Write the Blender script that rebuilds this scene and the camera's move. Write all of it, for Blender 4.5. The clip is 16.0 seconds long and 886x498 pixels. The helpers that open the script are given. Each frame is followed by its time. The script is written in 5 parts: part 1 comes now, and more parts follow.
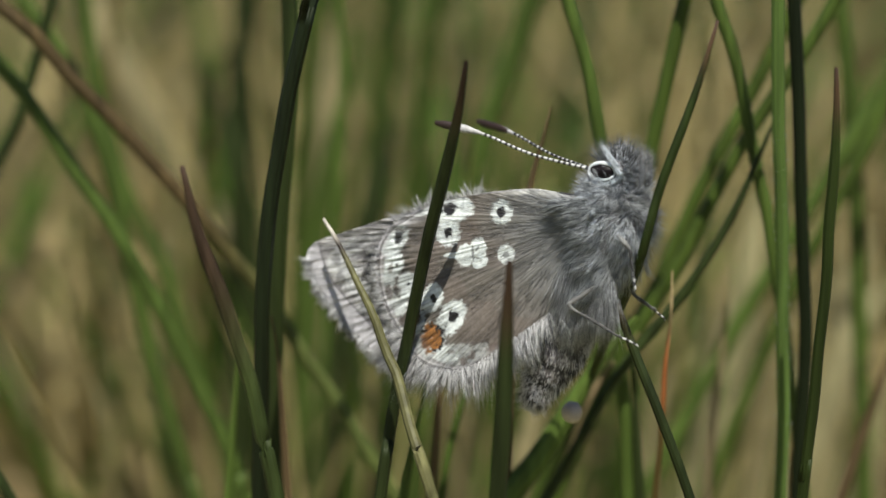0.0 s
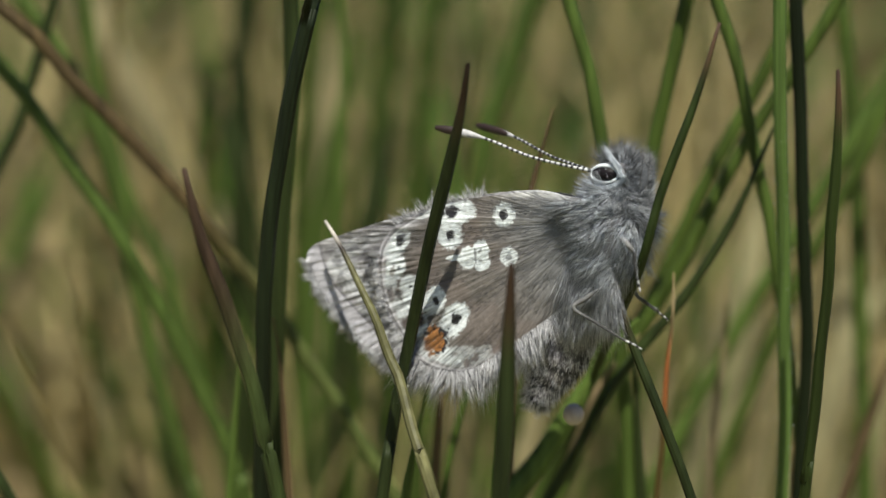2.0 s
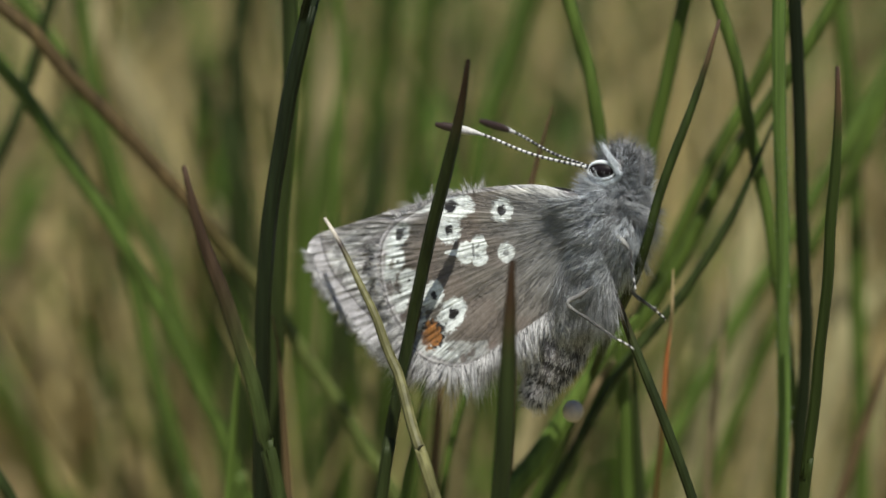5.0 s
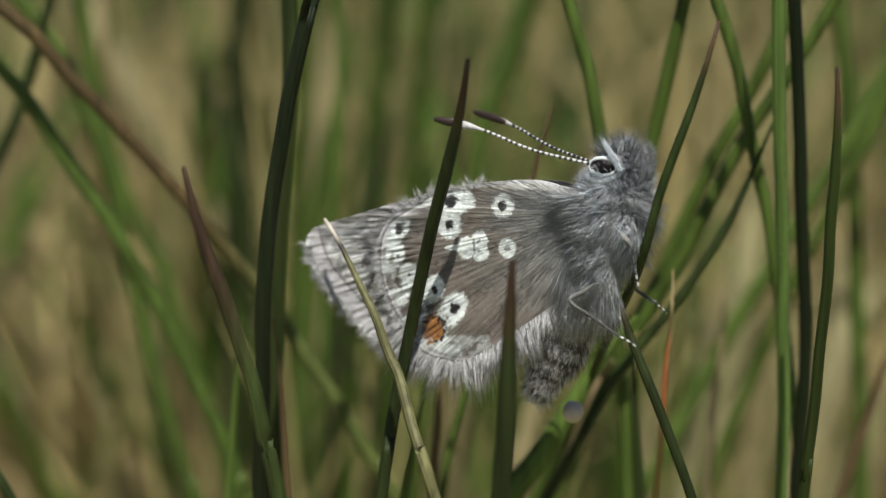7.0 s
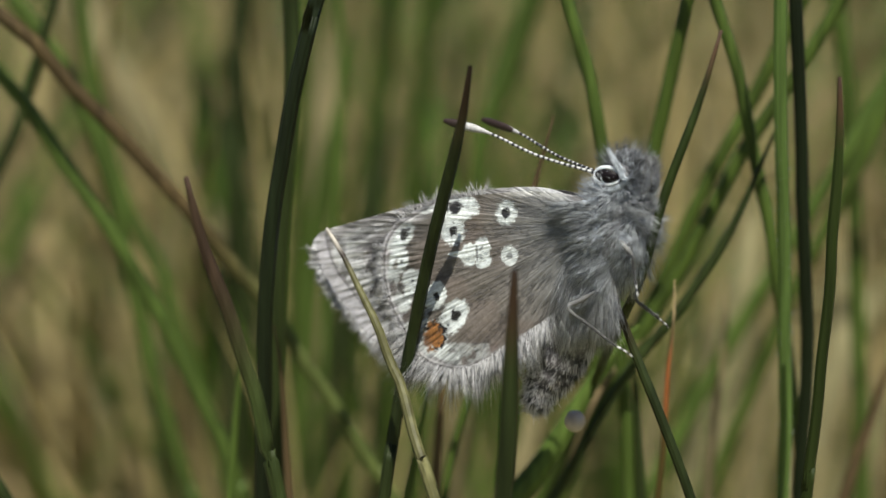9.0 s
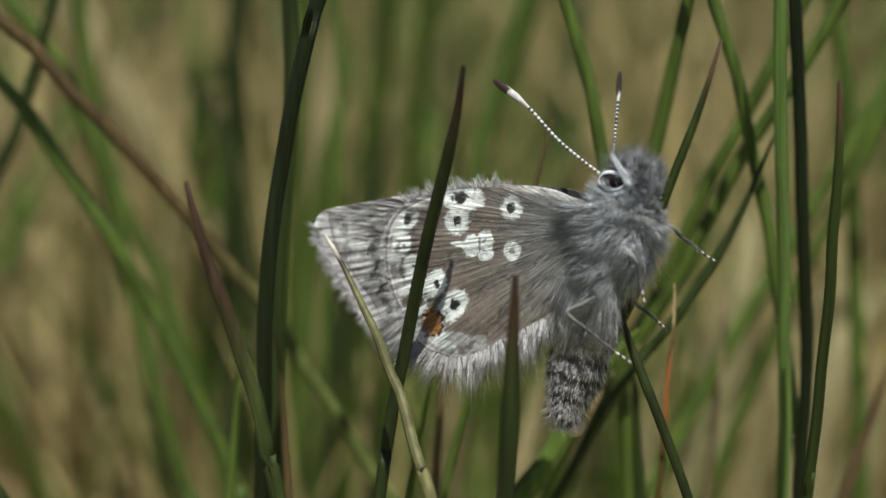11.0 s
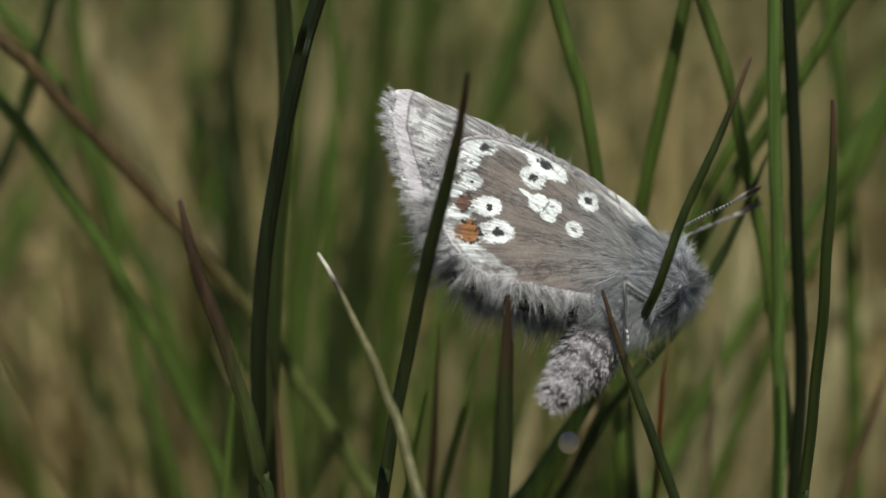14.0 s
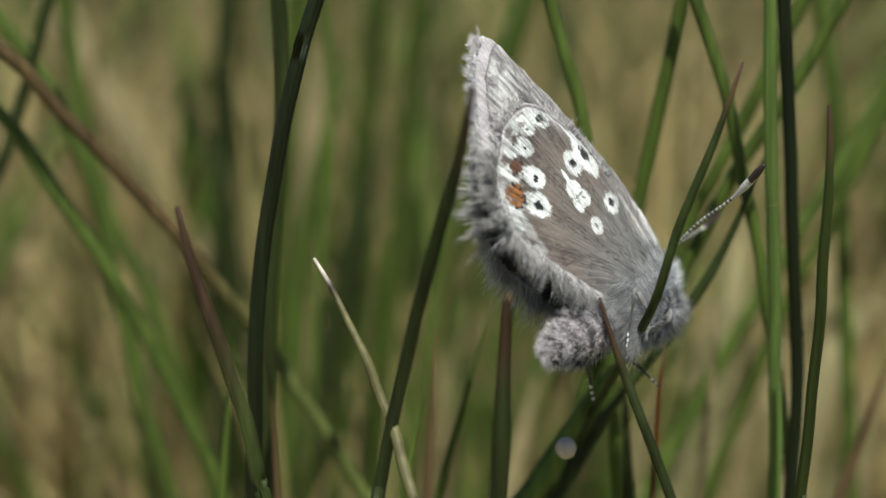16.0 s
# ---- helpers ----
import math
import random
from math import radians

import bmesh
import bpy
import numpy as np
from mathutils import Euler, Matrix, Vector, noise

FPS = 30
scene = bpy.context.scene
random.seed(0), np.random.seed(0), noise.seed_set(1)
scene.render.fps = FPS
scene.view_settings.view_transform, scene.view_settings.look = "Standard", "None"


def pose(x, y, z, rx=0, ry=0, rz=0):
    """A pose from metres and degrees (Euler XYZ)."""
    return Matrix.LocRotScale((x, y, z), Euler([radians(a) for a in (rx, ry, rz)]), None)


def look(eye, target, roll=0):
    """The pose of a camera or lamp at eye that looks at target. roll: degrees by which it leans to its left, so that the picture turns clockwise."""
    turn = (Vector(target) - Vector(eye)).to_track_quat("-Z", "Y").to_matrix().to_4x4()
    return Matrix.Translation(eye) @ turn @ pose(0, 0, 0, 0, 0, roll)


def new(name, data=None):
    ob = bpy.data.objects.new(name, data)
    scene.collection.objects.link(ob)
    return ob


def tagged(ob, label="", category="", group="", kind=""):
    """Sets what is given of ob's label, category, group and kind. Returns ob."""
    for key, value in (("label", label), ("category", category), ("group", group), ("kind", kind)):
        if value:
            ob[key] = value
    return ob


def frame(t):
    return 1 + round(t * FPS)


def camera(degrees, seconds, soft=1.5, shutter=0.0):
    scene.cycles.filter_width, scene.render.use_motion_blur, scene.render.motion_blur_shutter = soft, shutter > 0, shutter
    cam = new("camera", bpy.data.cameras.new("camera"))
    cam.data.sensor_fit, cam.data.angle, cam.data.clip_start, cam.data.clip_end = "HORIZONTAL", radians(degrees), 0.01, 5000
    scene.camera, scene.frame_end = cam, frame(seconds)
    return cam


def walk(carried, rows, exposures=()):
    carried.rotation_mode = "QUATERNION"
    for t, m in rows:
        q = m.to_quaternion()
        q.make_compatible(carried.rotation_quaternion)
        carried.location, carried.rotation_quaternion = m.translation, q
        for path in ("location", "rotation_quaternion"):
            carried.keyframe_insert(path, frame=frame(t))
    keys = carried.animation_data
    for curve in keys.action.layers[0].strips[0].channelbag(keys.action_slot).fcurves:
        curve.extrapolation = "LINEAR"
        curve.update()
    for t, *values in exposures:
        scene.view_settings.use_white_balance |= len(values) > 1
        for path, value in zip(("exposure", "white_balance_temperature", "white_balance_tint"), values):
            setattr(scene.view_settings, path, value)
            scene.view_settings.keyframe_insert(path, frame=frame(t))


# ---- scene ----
cam = camera(24.0, 16.0)
cam.data.dof.use_dof = True
cam.data.dof.focus_distance = 0.0857
cam.data.dof.aperture_fstop = 34.0
CAMERA_ROWS = [
        (0.0, pose(0.00000, -0.08400, 0.09100, 76.000, 0, 0.000)),
        (0.5, pose(0.00004, -0.08402, 0.09092, 76.072, 0, -0.034)),
        (1.0, pose(0.00017, -0.08403, 0.09088, 76.007, 0, 0.051)),
        (1.5, pose(0.00009, -0.08403, 0.09088, 76.007, 0, -0.006)),
        (2.0, pose(-0.00013, -0.08398, 0.09108, 76.006, 0, -0.038)),
        (2.5, pose(-0.00009, -0.08395, 0.09121, 75.968, 0, -0.072)),
        (3.0, pose(-0.00030, -0.08395, 0.09121, 76.014, 0, -0.167)),
        (3.5, pose(-0.00060, -0.08390, 0.09142, 75.997, 0, -0.302)),
        (4.0, pose(-0.00043, -0.08392, 0.09133, 75.929, 0, -0.251)),
        (6.5, pose(-0.00043, -0.08400, 0.09100, 75.876, 0, -0.251)),
        (7.0, pose(-0.00051, -0.08395, 0.09121, 75.859, 0, -0.308)),
        (7.5, pose(-0.00047, -0.08395, 0.09121, 75.905, 0, -0.357)),
        (8.0, pose(-0.00047, -0.08397, 0.09112, 75.962, 0, -0.357)),
        (8.5, pose(-0.00056, -0.08396, 0.09117, 76.042, 0, -0.336)),
        (9.0, pose(-0.00069, -0.08391, 0.09137, 76.010, 0, -0.374)),
        (11.5, pose(-0.00094, -0.08384, 0.09162, 76.042, 0, -0.544)),
        (12.0, pose(-0.00094, -0.08378, 0.09187, 76.044, 0, -0.544)),
        (12.5, pose(-0.00094, -0.08373, 0.09208, 75.996, 0, -0.544)),
        (13.0, pose(-0.00081, -0.08371, 0.09217, 75.924, 0, -0.490)),
        (13.5, pose(-0.00090, -0.08366, 0.09237, 75.845, 0, -0.469)),
        (14.0, pose(-0.00060, -0.08372, 0.09212, 76.107, 0, -0.489)),
        (14.5, pose(-0.00107, -0.08368, 0.09229, 76.196, 0, -0.753)),
        (15.0, pose(-0.00133, -0.08364, 0.09246, 76.223, 0, -0.891)),
        (15.5, pose(-0.00112, -0.08370, 0.09221, 76.222, 0, -0.890)),
        (16.0, pose(-0.00103, -0.08370, 0.09221, 76.206, 0, -0.864))]
walk(cam, CAMERA_ROWS, [(0.0, 0.79), (9.0, 0.79), (11.5, 0.75), (12.0, 0.74), (12.5, 0.43), (13.0, 0.23), (13.5, 0.05), (14.0, 0.33), (14.5, 0.52), (15.0, 0.69), (15.5, 0.84), (16.0, 0.81)])

# ---- sky and sun ----
SUN_EL, SUN_AZ = 66.0, 174.0        # the sun stands high behind the camera, a little to its right
world = bpy.data.worlds.new("sky")
world.use_nodes = True
scene.world = world
sky = world.node_tree.nodes.new("ShaderNodeTexSky")
sky.sky_type = "NISHITA"
sky.sun_disc = False
sky.sun_elevation = radians(SUN_EL)
sky.sun_rotation = radians(SUN_AZ)
world.node_tree.nodes["Background"].inputs["Strength"].default_value = 0.05
world.node_tree.links.new(sky.outputs["Color"], world.node_tree.nodes["Background"].inputs["Color"])
sun_data = bpy.data.lights.new("sun", "SUN")
sun_data.energy = 4.0
sun_data.angle = radians(0.53)
sun_data.color = (1.0, 0.975, 0.87)
sun = new("sun", sun_data)
az = radians(SUN_AZ)
toward = Vector((math.sin(az) * math.cos(radians(SUN_EL)), math.cos(az) * math.cos(radians(SUN_EL)), math.sin(radians(SUN_EL))))
sun.matrix_world = look(toward, (0, 0, 0))

MM = 0.001
rng = np.random.default_rng(7)


# ---- materials ----
def material(name, rough=0.5, spec=0.5, colour=None, mix=(), bump=(0.0, 1.0), sheen=0.0, stretch=(1, 1, 1), translucent=0.0):
    """Principled material on the mesh's own colours (attribute col) or one colour, with noise of two sizes in tone and relief."""
    m = bpy.data.materials.new(name)
    m.use_nodes = True
    nt = m.node_tree
    n, l = nt.nodes, nt.links
    p = n["Principled BSDF"]
    p.inputs["Roughness"].default_value = rough
    p.inputs["Specular IOR Level"].default_value = spec
    p.inputs["Sheen Weight"].default_value = sheen
    if colour is None:
        a = n.new("ShaderNodeAttribute")
        a.attribute_name = "col"
        out = a.outputs["Color"]
    else:
        a = n.new("ShaderNodeRGB")
        a.outputs[0].default_value = (*colour, 1)
        out = a.outputs[0]
    tc = n.new("ShaderNodeTexCoord")
    mp = n.new("ShaderNodeMapping")
    mp.inputs["Scale"].default_value = stretch
    l.new(tc.outputs["Object"], mp.inputs["Vector"])
    for scale, low, high in mix:
        t = n.new("ShaderNodeTexNoise")
        t.inputs["Scale"].default_value = scale
        t.inputs["Detail"].default_value = 4
        l.new(mp.outputs["Vector"], t.inputs["Vector"])
        r = n.new("ShaderNodeMapRange")
        r.inputs["From Min"].default_value, r.inputs["From Max"].default_value = 0.3, 0.7
        r.inputs["To Min"].default_value, r.inputs["To Max"].default_value = low, high
        l.new(t.outputs["Fac"], r.inputs["Value"])
        x = n.new("ShaderNodeVectorMath")
        x.operation = "SCALE"
        l.new(out, x.inputs[0])
        l.new(r.outputs["Result"], x.inputs["Scale"])
        out = x.outputs["Vector"]
    l.new(out, p.inputs["Base Color"])
    if bump[0]:
        t = n.new("ShaderNodeTexNoise")
        t.inputs["Scale"].default_value = bump[1]
        t.inputs["Detail"].default_value = 5
        l.new(mp.outputs["Vector"], t.inputs["Vector"])
        b = n.new("ShaderNodeBump")
        b.inputs["Strength"].default_value = bump[0]
        b.inputs["Distance"].default_value = 0.00005
        l.new(t.outputs["Fac"], b.inputs["Height"])
        l.new(b.outputs["Normal"], p.inputs["Normal"])
    if translucent:
        tr = n.new("ShaderNodeBsdfTranslucent")
        l.new(out, tr.inputs["Color"])
        ms = n.new("ShaderNodeMixShader")
        ms.inputs["Fac"].default_value = translucent
        l.new(p.outputs["BSDF"], ms.inputs[1])
        l.new(tr.outputs["BSDF"], ms.inputs[2])
        l.new(ms.outputs["Shader"], n["Material Output"].inputs["Surface"])
    return m


M_RUSH = material("rush", 0.5, 0.15, None, ((2600, 0.62, 1.4), (700, 0.8, 1.22), (60, 0.85, 1.15)), (0.8, 3000), 0, (1, 1, 0.05))
M_GRASS = material("meadow_grass", 0.5, 0.4, None, ((300, 0.8, 1.2),), (0, 1), 0, (1, 1, 0.1), 0.35)
M_LITTER = material("dry_litter", 0.9, 0.05, None, ((200, 0.75, 1.2),))
M_SOIL = material("soil", 0.95, 0.1, (0.25, 0.234, 0.122), ((25, 0.45, 1.4), (300, 0.7, 1.3)), (0.8, 400))
M_WING = material("wing_scales", 0.5, 0.5, None, ((9000, 0.85, 1.2), (1500, 0.92, 1.12)), (0.3, 16000), 0.08)
M_HAIR = material("hair", 0.45, 0.5, None, (), (0, 1), 0.1, (1, 1, 1), 0.2)
M_SKIN = material("body_scales", 0.5, 0.4, None, ((6000, 0.6, 1.4),), (0.6, 7000), 0.1)
M_EYE = material("eye_facets", 0.45, 0.12, (0.006, 0.004, 0.005), ((9000, 0.7, 1.3),), (0.1, 20000))
M_LEG = material("leg_scales", 0.5, 0.4, None, ((8000, 0.7, 1.3),), (0.4, 9000))
M_EGG = material("egg_shell", 0.5, 0.4, (0.4, 0.335, 0.285), ((2500, 0.9, 1.08), (400, 0.92, 1.06)), (0.2, 6000))


# ---- mesh helpers ----
def link_mesh(name, verts, faces, mat, colours=None, parent=None, label="", smooth=True):
    me = bpy.data.meshes.new(name)
    me.from_pydata([tuple(v) for v in verts], [], faces)
    me.materials.append(mat)
    if colours is not None:
        at = me.attributes.new("col", "FLOAT_COLOR", "POINT")
        c = np.ones((len(verts), 4), dtype=np.float32)
        c[:, :3] = colours
        at.data.foreach_set("color", c.ravel())
    if smooth:
        me.polygons.foreach_set("use_smooth", [True] * len(me.polygons))
    me.update()
    ob = new(name, me)
    if parent:
        ob.parent = parent
    if label:
        tagged(ob, label)
    return ob


def vnoise(x, y, seed=0):
    """Smooth value noise on arrays, 0 to 1."""
    x, y = np.asarray(x, float), np.asarray(y, float)
    xi, yi = np.floor(x).astype(np.int64), np.floor(y).astype(np.int64)
    fx, fy = x - xi, y - yi
    fx, fy = fx * fx * (3 - 2 * fx), fy * fy * (3 - 2 * fy)

    def h(a, b):
        k = (a * 374761393 + b * 668265263 + seed * 974711) & 0xFFFFFFFF
        k = ((k ^ (k >> 13)) * 1274126177) & 0xFFFFFFFF
        return ((k ^ (k >> 16)) & 0xFFFF) / 65535.0
    return (h(xi, yi) * (1 - fx) + h(xi + 1, yi) * fx) * (1 - fy) + (h(xi, yi + 1) * (1 - fx) + h(xi + 1, yi + 1) * fx) * fy


def spline(points, n):
    """n points along a Catmull-Rom curve, evenly spaced."""
    p = np.array(points, float)
    p = np.vstack([2 * p[0] - p[1], p, 2 * p[-1] - p[-2]])
    out = []
    for i in range(1, len(p) - 2):
        t = np.linspace(0, 1, 24, endpoint=False)[:, None]
        a, b, c, d = p[i - 1], p[i], p[i + 1], p[i + 2]
        out.append(0.5 * (2 * b + (c - a) * t + (2 * a - 5 * b + 4 * c - d) * t ** 2 + (3 * b - a - 3 * c + d) * t ** 3))
    q = np.vstack(out + [p[-2][None]])
    s = np.concatenate([[0], np.cumsum(np.linalg.norm(np.diff(q, axis=0), axis=1))])
    g = np.linspace(0, s[-1], n)
    return np.stack([np.interp(g, s, q[:, j]) for j in range(q.shape[1])], 1), g


def loop_spline(points, n):
    """n points round a closed Catmull-Rom curve."""
    p = list(points)
    q, _ = spline(p[-3:] + p + p[:3], n * 3)
    a, b = np.array(p[0]), np.array(p[0])
    d = np.linalg.norm(q - a, axis=1)
    h = len(q) // 2
    i, j = int(np.argmin(d[:h])), h + int(np.argmin(d[h:]))
    q = q[i:j]
    s = np.concatenate([[0], np.cumsum(np.linalg.norm(np.diff(q, axis=0), axis=1))])
    g = np.linspace(0, s[-1], n, endpoint=False)
    return np.stack([np.interp(g, s, q[:, k]) for k in range(q.shape[1])], 1)


def sweep(path, radii, sides=10, ribs=0, rib_depth=0.07, flat=1.0, caps=True):
    """A tube along path: its points and faces, closed at both ends."""
    path = np.asarray(path, float)
    n = len(path)
    tan = np.gradient(path, axis=0)
    tan /= np.linalg.norm(tan, axis=1)[:, None]
    side = np.cross(tan, np.array([0.13, 1.0, 0.07]))
    side /= np.linalg.norm(side, axis=1)[:, None]
    other = np.cross(side, tan)
    a = np.linspace(0, 2 * np.pi, sides, endpoint=False)
    k = 1 + (rib_depth * np.cos(a * ribs) if ribs else 0 * a)
    v = path[:, None] + np.asarray(radii)[:, None, None] * k[None, :, None] * (np.cos(a)[None, :, None] * side[:, None] + flat * np.sin(a)[None, :, None] * other[:, None])
    v = v.reshape(-1, 3)
    f = [(i * sides + j, i * sides + (j + 1) % sides, (i + 1) * sides + (j + 1) % sides, (i + 1) * sides + j) for i in range(n - 1) for j in range(sides)]
    if caps:
        f.append(tuple(range(sides - 1, -1, -1)))
        f.append(tuple((n - 1) * sides + j for j in range(sides)))
    return v, f


def strands(name, roots, ways, lengths, width, colours, parent, bend=(0, 0, 0), label=""):
    """Fine tapered hairs, three-sided and bent, in one mesh."""
    roots, ways = np.asarray(roots, float), np.asarray(ways, float)
    n = len(roots)
    ways = ways / np.linalg.norm(ways, axis=1)[:, None]
    lengths = np.asarray(lengths)[:, None]
    side = np.cross(ways, rng.normal(size=(n, 3)))
    side /= np.linalg.norm(side, axis=1)[:, None]
    other = np.cross(ways, side)
    w = np.broadcast_to(np.asarray(width, float), (n,))[:, None]
    curl = np.asarray(bend, float)[None] + rng.normal(size=(n, 3)) * 0.12
    mid = roots + ways * lengths * 0.5 + curl * lengths * 0.12
    tip = roots + ways * lengths + curl * lengths * 0.45
    v = np.empty((n, 7, 3))
    for k in range(3):
        a = 2 * np.pi * k / 3
        o = np.cos(a) * side + np.sin(a) * other
        v[:, k] = roots + o * w
        v[:, 3 + k] = mid + o * w * 0.75
    v[:, 6] = tip
    f = []
    for i in range(n):
        b = i * 7
        for k in range(3):
            m = (k + 1) % 3
            f.append((b + k, b + m, b + 3 + m, b + 3 + k))
            f.append((b + 3 + k, b + 3 + m, b + 6))
    c = np.repeat(np.asarray(colours), 7, axis=0)
    return link_mesh(name, v.reshape(-1, 3) * MM, f, M_HAIR, c, parent, label)


def lerp(a, b, k):
    k = np.asarray(k)[..., None]
    return np.asarray(a) * (1 - k) + np.asarray(b) * k


def step(a, b, x):
    k = np.clip((x - a) / (b - a), 0, 1)
    return k * k * (3 - 2 * k)


# ---- ground ----
def build_ground():
    rings = np.concatenate([np.linspace(0.0, 1.2, 60), 1.2 * 1.28 ** np.arange(1, 24)])
    sides = 96
    v, f = [(0, 0, 0)], []
    for r in rings[1:]:
        for j in range(sides):
            a = 2 * math.pi * j / sides
            x, y = r * math.cos(a), r * math.sin(a)
            z = (noise.noise((x * 14, y * 14, 0)) * 0.006 + noise.noise((x * 50, y * 50, 3)) * 0.002) if r < 3 else 0.15 * noise.noise((x * 0.2, y * 0.2, 5)) * min(1, (r - 3) / 20)
            v.append((x, y, z - 0.006))
    f += [(0, 1 + j, 1 + (j + 1) % sides) for j in range(sides)]
    for i in range(len(rings) - 2):
        b = 1 + i * sides
        f += [(b + j, b + sides + j, b + sides + (j + 1) % sides, b + (j + 1) % sides) for j in range(sides)]
    ob = link_mesh("ground", v, f, M_SOIL)
    tagged(ob, "brown meadow soil under grass", "ground", kind="structure")


build_ground()


# ---- grass and rushes ----
GREEN, DARK, LIGHT = (0.056, 0.086, 0.017), (0.03, 0.043, 0.012), (0.07, 0.112, 0.026)
BROWN, STRAW, RUST, OLIVE = (0.062, 0.036, 0.02), (0.36, 0.27, 0.15), (0.26, 0.09, 0.03), (0.092, 0.088, 0.038)


def stem_colours(kind, d, total, height):
    """Colour along a stem, by the distance d from its tip in mm."""
    one = np.ones_like(d)
    if kind == "a":
        c = lerp(BROWN, lerp(GREEN, DARK, 1.05 * one), step(1.2, 4.2, d))
        return lerp((0.075, 0.048, 0.036), c, step(0.0, 0.8, d))
    if kind == "e":
        c = lerp((0.042, 0.026, 0.016), np.asarray(DARK) * 1.2, step(3.5, 10.0, d))
        return lerp((0.075, 0.048, 0.036), c, step(0.0, 0.8, d))
    if kind == "m":
        c = lerp(BROWN, np.asarray(GREEN) * 0.34, step(0.9, 3.0, d))
        return lerp((0.075, 0.048, 0.036), c, step(0.0, 0.8, d))
    if kind == "w":
        c = lerp((0.42, 0.38, 0.33), (0.03, 0.022, 0.02), step(0.9, 1.2, d))
        return lerp(c, OLIVE, step(1.9, 2.5, d))
    if kind == "b":
        return lerp((0.08, 0.055, 0.023), (0.1, 0.125, 0.035), step(27, 38, d))
    if kind == "o":
        c = lerp(STRAW, RUST, step(1.5, 4.0, d))
        return lerp(c, lerp(DARK, RUST, 0.2 * one), step(5.5, 7.5, d))
    # k is green darkened below leaf tones, standing in for shade on the thick stem
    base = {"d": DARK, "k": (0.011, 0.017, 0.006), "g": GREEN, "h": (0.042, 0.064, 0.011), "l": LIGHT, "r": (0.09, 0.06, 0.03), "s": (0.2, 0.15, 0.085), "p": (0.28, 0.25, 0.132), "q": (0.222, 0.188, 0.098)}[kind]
    c = np.asarray(base)[None] * (0.9 + 0.2 * vnoise(d * 0.3, 0 * d, int(total * 10)))[:, None]
    return c


def rush(kind, label, points, r):
    """A rush or grass stem through points in mm, from its tip to its root, round and ribbed, tapering to the tip."""
    points = [np.array(p, float) for p in points]
    x0, y0, z0 = points[0]
    if kind in "gdkhlb" and (z0 > 80 - 0.126 * y0 or abs(x0) > 17.7 + 0.21 * y0):
        away = points[0] - points[1]      # a tall stem runs on above
        points = [points[0] + away / np.linalg.norm(away) * 14] + points
    path, g = spline(points, 110)
    low = 0.28 if kind in "ame" else 0.16
    rad = r * (low + (1 - low) * step(-2.5 if kind == "w" else -1.0, 5.5 if kind in "ame" else 9.0, g) ** 0.8) * (1 + 0.15 * g / g[-1])
    rad = rad * (0.97 if kind == "a" else 0.88 if kind in "ghklmdbe" else 1.0)
    sides = 36
    root = new("rush_stem", None)
    base = Vector(points[-1]) * MM
    root.location = base
    tagged(root, label, "grass stem", "rush stems and grass blades")
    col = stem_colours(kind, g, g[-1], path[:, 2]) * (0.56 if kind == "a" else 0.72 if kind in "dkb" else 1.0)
    path = path - np.array(points[-1])
    cut = {"a": 6.0, "e": 8.0, "m": 5.0, "w": 2.0, "b": 18.0, "o": 5.0}.get(kind, 4.0)
    k = int(np.searchsorted(g, cut)) if cut else 0
    pieces = [("stem", k, len(g)), ("tip", 0, k + 1)]
    for name, i, j in pieces:
        v, f = sweep(path[i:j], rad[i:j], sides, 9, 0.06, caps=False)
        link_mesh(name, v * MM, f, M_RUSH, np.repeat(col[i:j], sides, axis=0), root, ("dry brown tip" if kind in "abemr" else "bleached straw tip" if kind in "wso" else "pointed green tip") if name == "tip" else "")
    if kind == "l":
        r = np.random.default_rng(91)
        i = r.integers(22, 84, 700)
        a = r.random(700) * 2 * np.pi
        way = np.stack([np.cos(a), np.sin(a), 0.4 + 0 * a], 1)
        strands("fine_hair", path[i] + (path[np.minimum(i + 1, 109)] - path[i]) * r.random(700)[:, None] + way * rad[i][:, None] * 0.95 * (1, 1, 0), way, 0.10 + 0.12 * r.random(700), 0.008, np.full((700, 3), 0.5), root)
    return root


stem_front = rush("a", "tall dark green rush stem with a brown pointed tip", [(0.9, -2.9, 78.4), (0.6, -2.3, 76.2), (0.1, -1.6, 73.8), (-0.5, -0.8, 71.2), (-1.0, -0.1, 68.7), (-1.5, 0.5, 66.0), (-2.0, 0.3, 63.6), (-2.4, 0.1, 61.1), (-2.7, -0.1, 59.1), (-6.6, -0.8, 32.1), (-9.9, -1.3, -1.0)], 0.26)
rush("a", "dark green rush stem with a brown tip, before the butterfly", [(2.5, -8.0, 71.6), (2.4, -8.0, 68.5), (2.3, -8.0, 65.1), (2.1, -8.0, 62.1), (1.7, -8.0, 54.5), (1.3, -8.0, 43.2), (0.7, -8.0, 24.2), (0.3, -8.0, -1.0)], 0.34)
blade_withered = rush("w", "withered olive grass blade with a bleached tip", [(-5.1, 2.5, 70.7), (-4.4, 1.6, 69.8), (-3.5, 0.3, 68.3), (-2.9, -0.5, 67.3), (-2.4, -1.1, 66.0), (-1.9, -1.8, 65.1), (-1.3, -3.4, 63.3), (-0.5, -5.2, 61.6), (-0.4, -5.6, 61.2), (9.5, -14.0, 33.2), (17.8, -19.3, -1.0)], 0.21)
